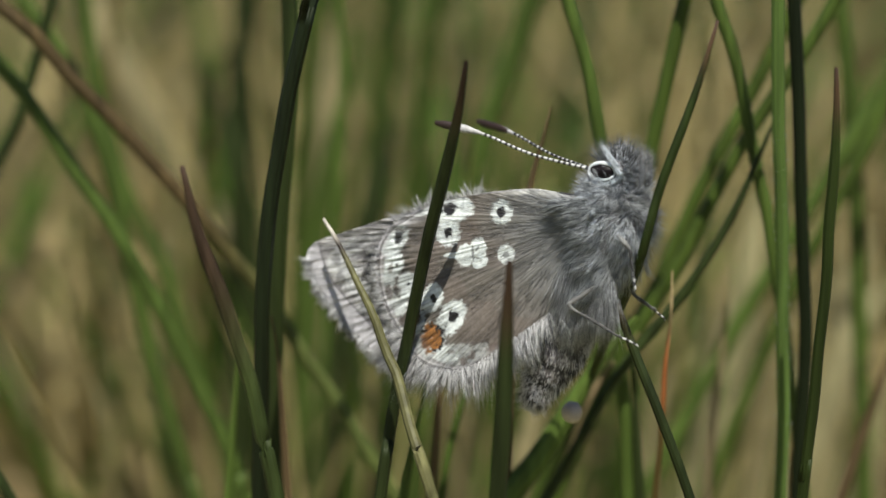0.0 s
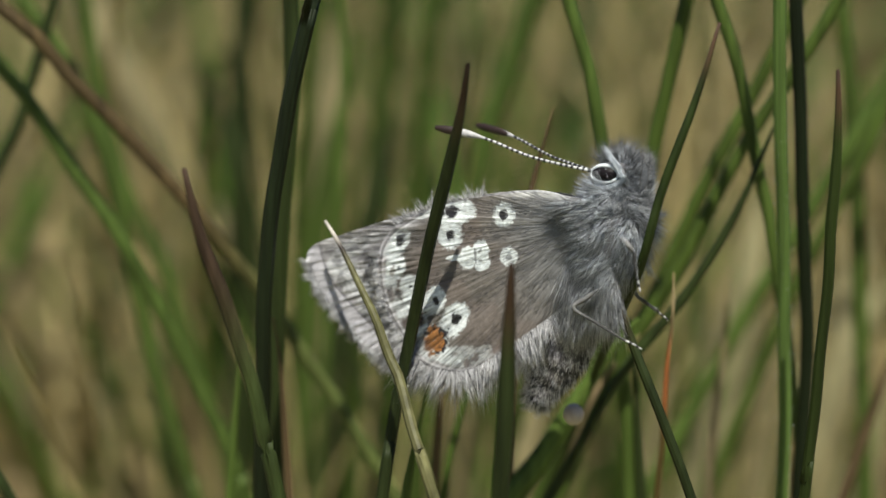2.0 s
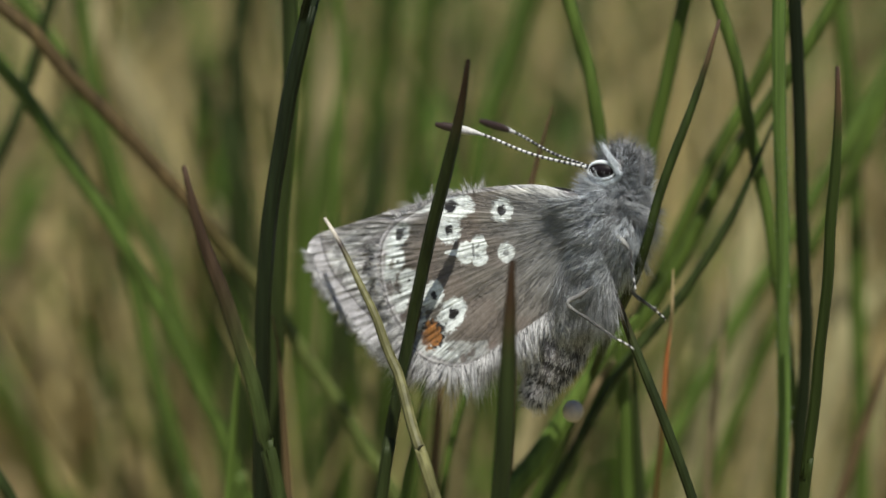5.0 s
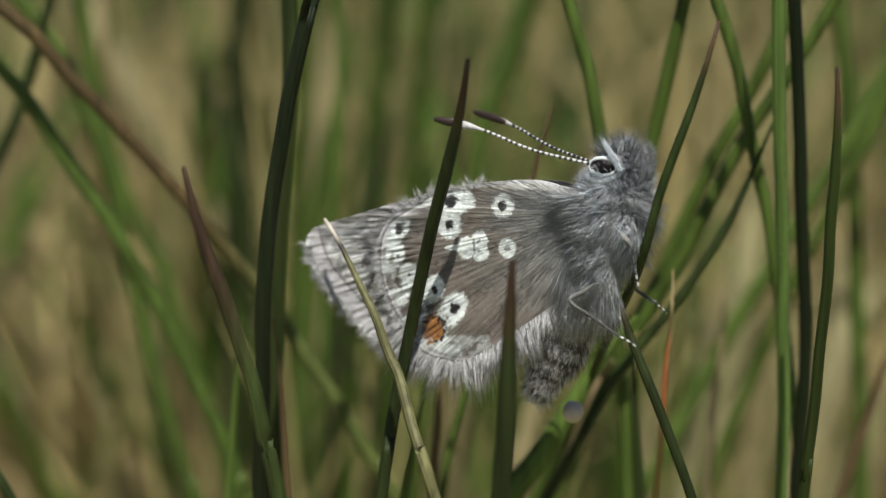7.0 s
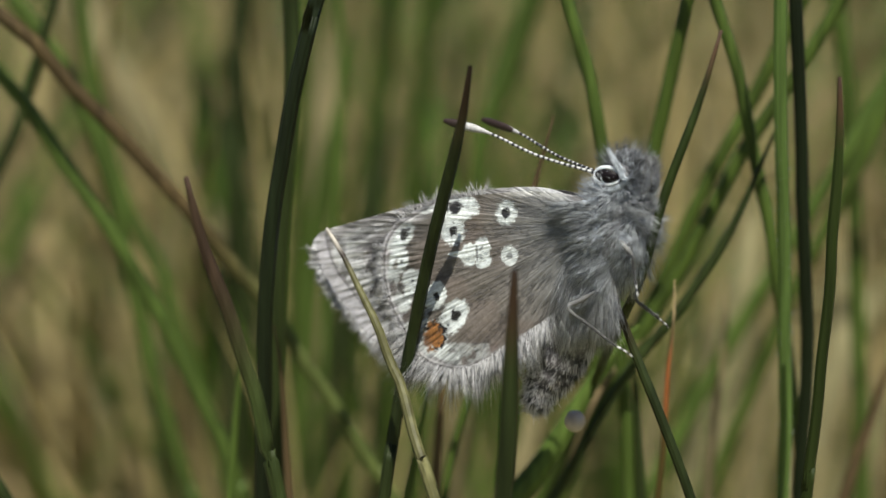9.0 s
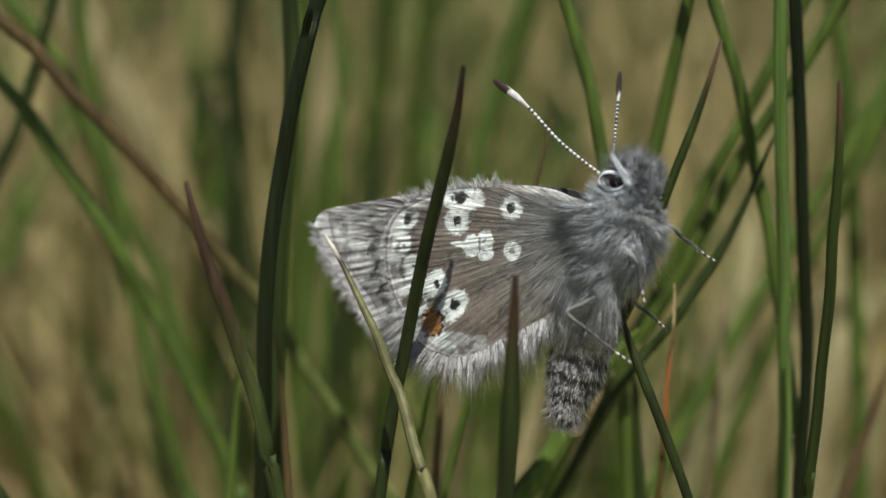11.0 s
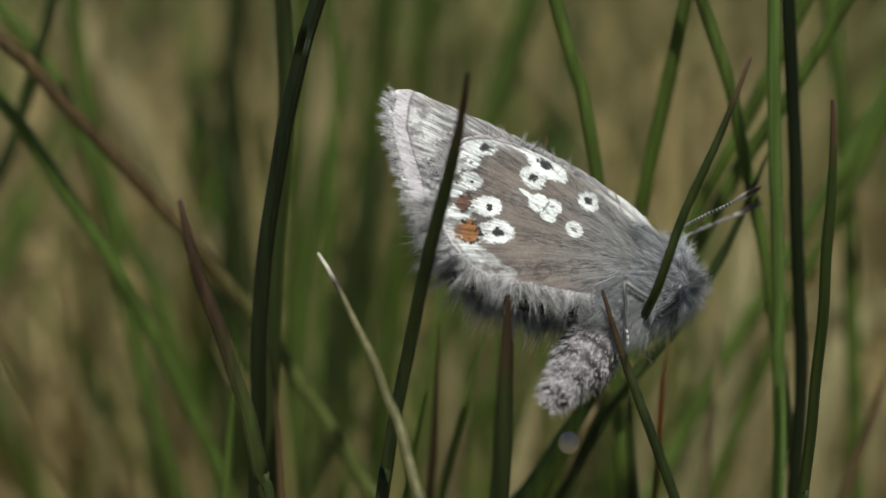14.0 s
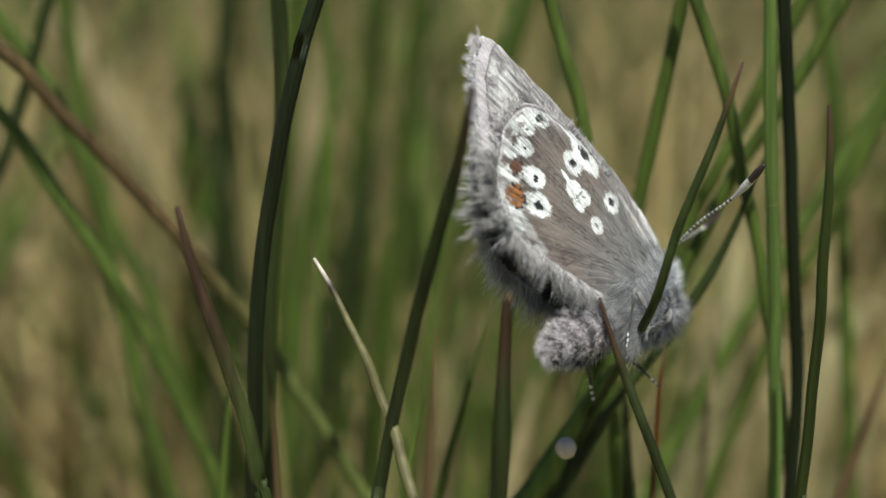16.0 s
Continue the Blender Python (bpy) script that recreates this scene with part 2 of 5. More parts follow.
rush("k", "thick green rush stem, colour darkened as in shade, rising past the butterfly", [(-5.3, 2.5, 80.7), (-5.5, 2.5, 80.1), (-6.0, 2.5, 78.2), (-6.5, 2.5, 76.1), (-6.9, 2.5, 73.9), (-7.3, 2.5, 71.7), (-7.6, 2.5, 69.2), (-7.8, 2.5, 66.7), (-7.9, 2.5, 62.9), (-8.1, 2.5, 58.1), (-8.9, 2.5, 29.7), (-9.5, 2.5, -1.0)], 0.35)
rush("d", "dark green rush stem standing behind a thicker one", [(-7.1, 9.0, 83.0), (-6.9, 9.0, 79.3), (-6.9, 9.0, 75.5), (-7.5, 9.0, 68.9), (-7.8, 9.0, 63.5), (-8.0, 9.0, 55.6), (-8.2, 9.0, 48.8), (-8.4, 9.0, 38.6), (-8.6, 9.0, 21.7), (-8.8, 9.0, -1.0)], 0.38)
rush("e", "brown-tipped rush stem leaning in the grass", [(-10.1, -5.0, 74.6), (-9.8, -5.0, 73.1), (-9.4, -5.0, 71.5), (-8.7, -5.0, 69.5), (-8.1, -5.0, 67.4), (-7.6, -5.0, 65.7), (-7.1, -5.0, 62.9), (-6.7, -5.0, 61.0), (-1.7, -5.0, 33.1), (2.4, -5.0, -1.0)], 0.33)
rush("b", "leaning grass blade, brown above and green below", [(-21.6, 15.0, 78.7), (-19.5, 15.0, 76.9), (-18.1, 15.0, 75.1), (-16.4, 15.0, 73.3), (-14.9, 15.0, 71.6), (-13.3, 15.0, 69.7), (-12.0, 15.0, 68.2), (-10.6, 15.0, 66.3), (-9.2, 15.0, 64.6), (-8.4, 15.0, 63.4), (-6.8, 15.0, 60.8), (-4.9, 15.0, 57.8), (-3.0, 15.0, 54.3), (-2.4, 15.0, 53.4), (9.7, 15.0, 28.9), (19.8, 15.0, -1.0)], 0.38)
rush("g", "leaning green grass blade", [(-22.0, 17.0, 75.5), (-20.5, 17.0, 73.6), (-19.1, 17.0, 71.3), (-17.8, 17.0, 69.2), (-16.4, 17.0, 66.9), (-15.6, 17.0, 65.4), (-14.6, 17.0, 63.4), (-13.5, 17.0, 61.1), (-12.5, 17.0, 58.7), (-11.4, 17.0, 56.2), (-10.2, 17.0, 53.0), (-10.1, 17.0, 52.6), (-2.5, 17.0, 28.5), (3.8, 17.0, -1.0)], 0.40)
rush("g", "leaning green grass blade", [(-23.0, 27.0, 77.8), (-21.8, 27.0, 76.1), (-20.4, 27.0, 74.1), (-19.3, 27.0, 71.5), (-18.5, 27.0, 69.2), (-17.9, 27.0, 66.7), (-17.4, 27.0, 63.7), (-16.8, 27.0, 60.6), (-16.2, 27.0, 56.9), (-15.3, 27.0, 53.7), (-14.2, 27.0, 49.5), (-14.0, 27.0, 48.8), (-8.8, 27.0, 26.4), (-4.5, 27.0, -1.0)], 0.43)
rush("g", "leaning green grass blade", [(-21.5, 40.0, 76.0), (-21.1, 40.0, 72.3), (-20.0, 40.0, 66.1), (-18.8, 40.0, 62.4), (-17.2, 40.0, 58.9), (-16.2, 40.0, 55.6), (-15.4, 40.0, 52.5), (-14.1, 40.0, 48.1), (-13.0, 40.0, 43.9), (-8.4, 40.0, 23.7), (-4.5, 40.0, -1.0)], 0.51)
rush("d", "narrow dark green grass blade", [(-19.7, 24.0, 79.1), (-22.1, 24.0, 71.7), (-23.4, 24.0, 69.0), (-25.4, 24.0, 64.7), (-29.0, 24.0, 56.8), (-33.5, 24.0, 45.0), (-39.0, 24.0, 25.3), (-42.5, 24.0, -1.0)], 0.33)
rush("g", "bright green rush stem behind the butterfly", [(4.7, 9.0, 82.8), (5.4, 9.0, 79.8), (6.5, 9.0, 76.2), (7.2, 9.0, 72.6), (7.7, 9.0, 68.9), (8.4, 9.0, 60.8), (8.9, 9.0, 53.3), (9.7, 9.0, 42.2), (10.6, 9.0, 23.7), (11.2, 9.0, -1.0)], 0.32)
rush("h", "green rush stem behind the butterfly", [(11.6, 11.0, 82.6), (11.1, 11.0, 79.5), (10.5, 11.0, 76.4), (9.7, 11.0, 72.2), (8.9, 11.0, 67.9), (7.4, 11.0, 62.4), (4.8, 11.0, 54.9), (2.6, 11.0, 48.2), (-0.2, 11.0, 38.1), (-3.7, 11.0, 21.4), (-5.9, 11.0, -1.0)], 0.36)
stem_perch = rush("m", "green rush stem with a brown tip, held by the butterfly", [(10.9, -1.6, 79.8), (10.0, -2.0, 76.8), (8.7, -2.4, 73.2), (7.9, -2.4, 70.0), (7.3, 1.5, 66.5), (6.5, 8.2, 61.0), (4.8, 10.0, 55.3), (2.9, 12.0, 48.5), (0.5, 14.6, 38.4), (-2.5, 17.7, 21.5), (-4.3, 19.7, -1.0)], 0.205)
rush("g", "green rush stem with fine ribs", [(12.0, 9.0, 79.8), (13.1, 9.0, 76.7), (13.7, 9.0, 74.2), (14.3, 9.0, 71.6), (14.9, 9.0, 69.2), (15.2, 9.0, 67.4), (15.6, 9.0, 65.4), (16.0, 9.0, 63.0), (16.4, 9.0, 60.2), (17.1, 9.0, 55.6), (20.1, 9.0, 30.2), (22.7, 9.0, -1.0)], 0.30)
rush("l", "upright light green rush stem with tiny pale hairs", [(14.3, 5.0, 80.3), (14.4, 5.0, 77.4), (14.6, 5.0, 73.6), (14.9, 5.0, 69.3), (15.1, 5.0, 64.7), (15.3, 5.0, 60.7), (15.3, 5.0, 57.2), (15.5, 5.0, 31.0), (15.7, 5.0, -1.0)], 0.31)
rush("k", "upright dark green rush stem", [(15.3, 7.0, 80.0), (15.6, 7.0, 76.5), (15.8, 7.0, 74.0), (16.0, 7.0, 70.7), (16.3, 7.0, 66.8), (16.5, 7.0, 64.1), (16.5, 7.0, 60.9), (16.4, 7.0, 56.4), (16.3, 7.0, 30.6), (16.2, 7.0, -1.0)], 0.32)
rush("m", "slender rush stem with a brown tip", [(15.7, -1.5, 77.9), (15.8, -1.5, 76.1), (15.8, -1.5, 73.7), (15.7, -1.5, 71.4), (15.7, -1.5, 69.0), (15.5, -1.5, 66.1), (15.4, -1.5, 63.7), (15.1, -1.5, 60.2), (15.1, -1.5, 59.6), (13.1, -1.5, 32.3), (11.4, -1.5, -1.0)], 0.25)
rush("h", "leaning green grass blade", [(19.8, 13.0, 81.7), (18.3, 13.0, 78.8), (16.8, 13.0, 76.1), (14.1, 13.0, 71.8), (11.6, 13.0, 66.6), (9.2, 13.0, 62.3), (6.0, 13.0, 56.5), (2.4, 13.0, 49.6), (-2.3, 13.0, 39.3), (-8.0, 13.0, 22.0), (-11.5, 13.0, -1.0)], 0.35)
rush("h", "leaning green grass blade", [(17.7, 17.0, 79.4), (15.6, 17.0, 74.7), (12.8, 17.0, 69.0), (11.2, 17.0, 65.0), (8.8, 17.0, 60.0), (6.3, 17.0, 53.9), (3.7, 17.0, 47.3), (0.4, 17.0, 37.4), (-3.6, 17.0, 21.0), (-6.1, 17.0, -1.0)], 0.39)
rush("d", "dark green leaning grass blade", [(15.3, 8.0, 74.9), (14.7, 8.0, 73.6), (13.0, 8.0, 69.4), (10.8, 8.0, 65.7), (8.2, 8.0, 62.2), (5.2, 8.0, 56.6), (1.6, 8.0, 49.7), (-3.1, 8.0, 39.3), (-8.8, 8.0, 22.1), (-12.3, 8.0, -1.0)], 0.26)
rush("o", "thin dead grass blade, straw above and rust below", [(10.0, 4.0, 68.1), (10.0, 4.0, 66.0), (9.8, 4.0, 63.7), (9.7, 4.0, 60.3), (9.5, 4.0, 57.5), (9.2, 4.0, 50.5), (8.8, 4.0, 40.0), (8.3, 4.0, 22.4), (7.9, 4.0, -1.0)], 0.14)
stem_short = rush("a", "short green rush stem with a brown tip, crossing another", [(6.5, -1.3, 70.0), (7.1, -1.9, 68.2), (8.0, -2.5, 65.9), (8.9, -3.0, 63.7), (10.2, -3.4, 60.2), (12.6, -4.2, 52.8), (15.8, -5.2, 41.8), (19.7, -6.4, 23.5), (22.1, -7.2, -1.0)], 0.20)
rush("r", "brown grass tip behind the butterfly", [(4.8, 7.0, 74.8), (4.5, 7.0, 73.6), (4.2, 7.0, 72.5), (3.9, 7.0, 71.2), (3.6, 7.0, 69.4), (3.3, 7.0, 67.3), (3.1, 7.0, 64.1), (2.9, 7.0, 56.4), (2.3, 7.0, 30.6), (1.9, 7.0, -1.0)], 0.22)
rush("s", "pale dry straw-coloured grass stalk", [(14.4, 18.0, 64.7), (14.3, 18.0, 60.8), (14.0, 18.0, 57.8), (13.7, 18.0, 52.2), (13.3, 18.0, 45.8), (12.8, 18.0, 36.3), (12.2, 18.0, 20.3), (11.9, 18.0, -1.0)], 0.19)
rush("r", "rust-coloured dry grass stalk", [(23.0, 16.0, 62.6), (21.8, 16.0, 58.5), (20.3, 16.0, 53.0), (18.7, 16.0, 46.5), (16.6, 16.0, 36.8), (14.1, 16.0, 20.6), (12.5, 16.0, -1.0)], 0.29)
rush("g", "plain green grass blade in the meadow", [(21.4, 30.0, 78.5), (22.3, 30.0, 72.9), (23.0, 30.0, 67.2), (23.5, 30.0, 60.6), (24.5, 30.0, 47.7), (24.9, 30.0, 41.8), (25.4, 30.0, 33.1), (26.1, 30.0, 18.5), (26.5, 30.0, -1.0)], 0.47)
rush("g", "leaning green grass blade", [(25.5, 28.0, 75.1), (24.1, 28.0, 72.3), (22.1, 28.0, 68.8), (19.3, 28.0, 63.8), (15.1, 28.0, 56.0), (9.7, 28.0, 44.3), (3.2, 28.0, 24.9), (-0.9, 28.0, -1.0)], 0.47)
rush("g", "short yellowish green grass blade", [(-0.6, 5.0, 63.6), (-1.2, 5.0, 60.5), (-1.8, 5.0, 57.2), (-2.8, 5.0, 50.2), (-4.2, 5.0, 39.7), (-5.8, 5.0, 22.3), (-6.8, 5.0, -1.0)], 0.28)
rush("r", "narrow brown dry grass blade", [(0.0, 7.0, 66.2), (-0.2, 7.0, 61.4), (-0.5, 7.0, 56.4), (-0.8, 7.0, 49.5), (-1.3, 7.0, 39.2), (-1.8, 7.0, 22.0), (-2.2, 7.0, -1.0)], 0.20)
rush("g", "plain green grass blade in the meadow", [(2.5, 9.0, 66.8), (1.7, 9.0, 63.5), (0.4, 9.0, 58.5), (-0.1, 9.0, 55.6), (-1.3, 9.0, 48.8), (-2.8, 9.0, 38.6), (-4.7, 9.0, 21.7), (-5.9, 9.0, -1.0)], 0.21)
rush("d", "narrow dark green grass blade", [(8.6, 9.0, 64.6), (8.9, 9.0, 61.9), (9.3, 9.0, 55.6), (9.7, 9.0, 48.8), (10.2, 9.0, 38.6), (10.9, 9.0, 21.7), (11.3, 9.0, -1.0)], 0.29)
rush("r", "narrow reddish brown grass blade", [(-7.7, 6.0, 65.5), (-7.4, 6.0, 63.1), (-7.1, 6.0, 56.8), (-6.7, 6.0, 49.8), (-6.3, 6.0, 39.4), (-5.8, 6.0, 22.1), (-5.4, 6.0, -1.0)], 0.18)
rush("g", "plain green grass blade in the meadow", [(-9.2, 8.0, 64.9), (-9.5, 8.0, 62.4), (-10.1, 8.0, 56.0), (-10.7, 8.0, 49.2), (-11.5, 8.0, 38.9), (-12.4, 8.0, 21.8), (-12.9, 8.0, -1.0)], 0.23)
rush("g", "wide leaning green grass blade", [(8.8, 6.8, 65.2), (7.1, 6.8, 63.1), (4.6, 6.8, 58.7), (3.0, 6.8, 56.5), (-1.4, 6.8, 49.6), (-7.1, 6.8, 39.2), (-14.1, 6.8, 22.0), (-18.5, 6.8, -1.0)], 0.62)
rush("s", "pale dry straw-coloured grass stalk", [(9.3, 11.0, 63.2), (7.4, 11.0, 60.7), (5.9, 11.0, 57.5), (4.5, 11.0, 54.4), (1.9, 11.0, 47.7), (-1.4, 11.0, 37.7), (-5.5, 11.0, 21.1), (-8.1, 11.0, -1.0)], 0.22)
rush("d", "narrow dark green grass blade", [(-21.7, 6.0, 60.1), (-20.3, 6.0, 57.7), (-19.6, 6.0, 56.3), (-16.2, 6.0, 49.4), (-11.9, 6.0, 39.1), (-6.7, 6.0, 21.9), (-3.4, 6.0, -1.0)], 0.29)
rush("g", "plain green grass blade in the meadow", [(-5.1, 45.0, 72.6), (-6.9, 45.0, 65.8), (-8.1, 45.0, 58.5), (-9.0, 45.0, 49.0), (-9.5, 45.0, 43.0), (-10.1, 45.0, 34.0), (-11.0, 45.0, 19.0), (-11.5, 45.0, -1.0)], 0.64)
rush("q", "broad brownish dry grass blade in the meadow", [(-34.3, 100.0, 74.7), (-31.0, 100.0, 65.8), (-27.0, 100.0, 58.2), (-22.7, 100.0, 50.4), (-18.3, 100.0, 40.9), (-16.1, 100.0, 35.9), (-13.3, 100.0, 28.3), (-9.9, 100.0, 15.8), (-7.7, 100.0, -1.0)], 1.53)
rush("q", "broad brownish dry grass blade in the meadow", [(-9.7, 100.0, 65.8), (-10.3, 100.0, 56.7), (-11.0, 100.0, 48.3), (-11.6, 100.0, 36.6), (-11.9, 100.0, 32.1), (-12.2, 100.0, 25.3), (-12.6, 100.0, 14.0), (-12.8, 100.0, -1.0)], 1.11)
rush("p", "broad pale dry grass blade in the meadow", [(22.9, 62.0, 59.2), (21.6, 62.0, 49.6), (19.9, 62.0, 40.0), (18.4, 62.0, 33.8), (17.4, 62.0, 29.6), (16.2, 62.0, 23.3), (14.7, 62.0, 12.9), (13.8, 62.0, -1.0)], 1.27)
rush("q", "broad brownish dry grass blade in the meadow", [(30.0, 90.0, 45.7), (28.4, 90.0, 37.5), (27.4, 90.0, 23.9), (27.2, 90.0, 20.9), (26.9, 90.0, 16.4), (26.6, 90.0, 9.0), (26.4, 90.0, -1.0)], 1.48)
rush("p", "broad pale dry grass blade in the meadow", [(37.0, 80.0, 48.3), (33.2, 80.0, 41.6), (31.2, 80.0, 33.7), (30.1, 80.0, 27.7), (29.4, 80.0, 24.3), (28.6, 80.0, 19.1), (27.6, 80.0, 10.5), (27.0, 80.0, -1.0)], 1.41)
rush("p", "broad pale dry grass blade in the meadow", [(38.2, 100.0, 47.3), (36.7, 100.0, 36.6), (35.9, 100.0, 20.0), (35.7, 100.0, 17.5), (35.6, 100.0, 13.7), (35.4, 100.0, 7.4), (35.3, 100.0, -1.0)], 1.83)
rush("p", "broad pale dry grass blade in the meadow", [(25.5, 105.0, 39.6), (24.5, 105.0, 28.4), (22.7, 105.0, 18.1), (22.3, 105.0, 15.8), (21.8, 105.0, 12.4), (21.2, 105.0, 6.6), (20.8, 105.0, -1.0)], 1.71)
rush("q", "broad brownish dry grass blade in the meadow", [(36.3, 75.0, 42.1), (34.8, 75.0, 36.4), (33.7, 75.0, 29.7), (33.2, 75.0, 26.0), (32.5, 75.0, 20.5), (31.7, 75.0, 11.3), (31.2, 75.0, -1.0)], 1.48)
rush("p", "broad pale dry grass blade in the meadow", [(37.7, 120.0, 33.1), (36.9, 120.0, 24.7), (36.2, 120.0, 12.3), (36.2, 120.0, 10.7), (36.1, 120.0, 8.3), (35.9, 120.0, 4.3), (35.8, 120.0, -1.0)], 2.04)
rush("q", "broad brownish dry grass blade in the meadow", [(2.1, 80.0, 44.4), (1.2, 80.0, 36.7), (0.8, 80.0, 27.7), (0.6, 80.0, 24.3), (0.4, 80.0, 19.1), (0.1, 80.0, 10.5), (-0.1, 80.0, -1.0)], 1.29)
rush("q", "broad brownish dry grass blade in the meadow", [(6.7, 40.0, 53.6), (5.5, 40.0, 48.4), (4.3, 40.0, 43.2), (3.2, 40.0, 37.9), (1.7, 40.0, 29.9), (-0.1, 40.0, 16.7), (-1.2, 40.0, -1.0)], 0.77)
rush("q", "broad brownish dry grass blade in the meadow", [(16.2, 60.0, 46.7), (15.5, 60.0, 41.6), (14.8, 60.0, 35.5), (14.3, 60.0, 31.1), (13.7, 60.0, 24.5), (13.0, 60.0, 13.6), (12.6, 60.0, -1.0)], 1.03)
rush("q", "broad brownish dry grass blade in the meadow", [(-55.1, 150.0, 33.4), (-48.5, 150.0, 21.8), (-40.4, 150.0, 10.7), (-32.7, 150.0, 0.0), (-32.6, 150.0, -0.1), (-32.5, 150.0, -0.3), (-32.4, 150.0, -0.6), (-32.3, 150.0, -1.0)], 1.94)
rush("q", "broad brownish dry grass blade in the meadow", [(-44.6, 175.0, 22.0), (-49.6, 175.0, 8.3), (-57.0, 175.0, -7.3), (-56.6, 175.0, -6.6), (-56.2, 175.0, -5.4), (-55.7, 175.0, -3.5), (-55.3, 175.0, -1.0)], 2.06)
rush("p", "broad pale dry grass blade in the meadow", [(-28.7, 130.0, 26.5), (-33.2, 130.0, 18.2), (-38.5, 130.0, 7.8), (-39.0, 130.0, 6.7), (-39.7, 130.0, 5.2), (-40.5, 130.0, 2.5), (-41.0, 130.0, -1.0)], 1.41)
rush("p", "broad pale dry grass blade in the meadow", [(-53.6, 150.0, 25.9), (-50.2, 150.0, 13.5), (-47.5, 150.0, 0.0), (-47.5, 150.0, -0.1), (-47.5, 150.0, -0.3), (-47.4, 150.0, -0.6), (-47.4, 150.0, -1.0)], 1.89)
rush("p", "broad pale dry grass blade in the meadow", [(-36.0, 140.0, 23.5), (-39.9, 140.0, 14.1), (-43.6, 140.0, 3.9), (-43.8, 140.0, 3.3), (-44.0, 140.0, 2.4), (-44.3, 140.0, 1.0), (-44.5, 140.0, -1.0)], 1.80)
rush("d", "plain dark green grass blade in the meadow", [(-3.7, 60.0, 64.9), (-5.4, 60.0, 56.0), (-7.5, 60.0, 46.7), (-8.9, 60.0, 35.5), (-9.4, 60.0, 31.1), (-10.0, 60.0, 24.5), (-10.8, 60.0, 13.6), (-11.3, 60.0, -1.0)], 1.19)
rush("d", "plain dark green grass blade in the meadow", [(-17.3, 65.0, 67.3), (-15.0, 65.0, 59.8), (-14.4, 65.0, 50.4), (-15.1, 65.0, 38.1), (-15.4, 65.0, 33.4), (-15.7, 65.0, 26.3), (-16.1, 65.0, 14.6), (-16.3, 65.0, -1.0)], 1.07)
rush("g", "plain green grass blade in the meadow", [(6.1, 45.0, 76.8), (4.1, 45.0, 70.5), (2.4, 45.0, 65.5), (0.6, 45.0, 56.6), (-0.7, 45.0, 49.7), (-2.4, 45.0, 39.3), (-4.5, 45.0, 22.1), (-5.8, 45.0, -1.0)], 0.77)
rush("d", "dark green grass blade, far out of focus", [(-14.5, 70.0, 73.3), (-14.9, 70.0, 67.4), (-15.3, 70.0, 58.8), (-16.1, 70.0, 45.5), (-16.8, 70.0, 32.4), (-17.5, 70.0, 17.4), (-18.1, 70.0, -1.0)], 0.95)
rush("h", "dark green grass blade, far out of focus", [(-3.6, 75.0, 72.7), (-4.5, 75.0, 64.4), (-5.5, 75.0, 56.4), (-6.5, 75.0, 44.0), (-7.1, 75.0, 30.5), (-7.6, 75.0, 16.3), (-8.0, 75.0, -1.0)], 0.95)
rush("h", "dark green grass blade, far out of focus", [(-0.5, 65.0, 73.8), (-1.2, 65.0, 66.1), (-2.0, 65.0, 58.2), (-2.9, 65.0, 47.0), (-3.6, 65.0, 34.3), (-4.4, 65.0, 18.4), (-5.0, 65.0, -1.0)], 0.75)
rush("h", "dark green grass blade, far out of focus", [(-8.7, 60.0, 74.4), (-9.5, 60.0, 64.9), (-10.3, 60.0, 52.6), (-10.9, 60.0, 36.2), (-11.5, 60.0, 19.5), (-12.0, 60.0, -1.0)], 0.7)
rush("g", "thin green grass blade in the meadow", [(-5.7, 30.0, 77.6), (-5.5, 30.0, 71.9), (-5.8, 30.0, 67.2), (-6.3, 30.0, 62.6), (-6.9, 30.0, 53.9), (-7.3, 30.0, 47.7), (-8.3, 30.0, 25.8), (-9.2, 30.0, -1.0)], 0.25)
rush("g", "upright green grass blade in the meadow", [(22.6, 34.0, 77.1), (23.2, 34.0, 69.6), (23.8, 34.0, 65.3), (24.3, 34.0, 59.6), (24.8, 34.0, 52.6), (25.1, 34.0, 46.1), (26.2, 34.0, 24.9), (27.1, 34.0, -1.0)], 0.4)
rush("h", "leaning green grass blade", [(24.6, 26.0, 73.2), (23.5, 26.0, 71.1), (22.2, 26.0, 68.0), (20.4, 26.0, 64.2), (19.0, 26.0, 61.1), (17.1, 26.0, 55.9), (14.8, 26.0, 49.2), (8.2, 26.0, 26.6), (2.7, 26.0, -1.0)], 0.38)


def build_egg(centre):
    """A tiny rounded egg, a little taller than wide, with a faint dimple."""
    v, f, seg, rows = [], [], 28, 18
    for i in range(rows + 1):
        th = math.pi * i / rows
        for j in range(seg):
            ph = 2 * math.pi * j / seg
            r = 0.45 * (1 - 0.1 * math.exp(-(th / 0.35) ** 2)) * (1 + 0.012 * math.cos(12 * ph) * math.sin(th))
            v.append((r * math.sin(th) * math.cos(ph) * MM, r * math.sin(th) * math.sin(ph) * MM, 1.08 * r * math.cos(th) * MM))
    for i in range(rows):
        f += [(i * seg + j, (i + 1) * seg + j, (i + 1) * seg + (j + 1) % seg, i * seg + (j + 1) % seg) for j in range(seg)]
    ob = link_mesh("insect_egg", v, f, M_EGG)
    ob.location = Vector(centre) * MM
    tagged(ob, "tiny pale cream round egg on a green grass blade", "egg")


build_egg((5.54, 1.3, 62.5))


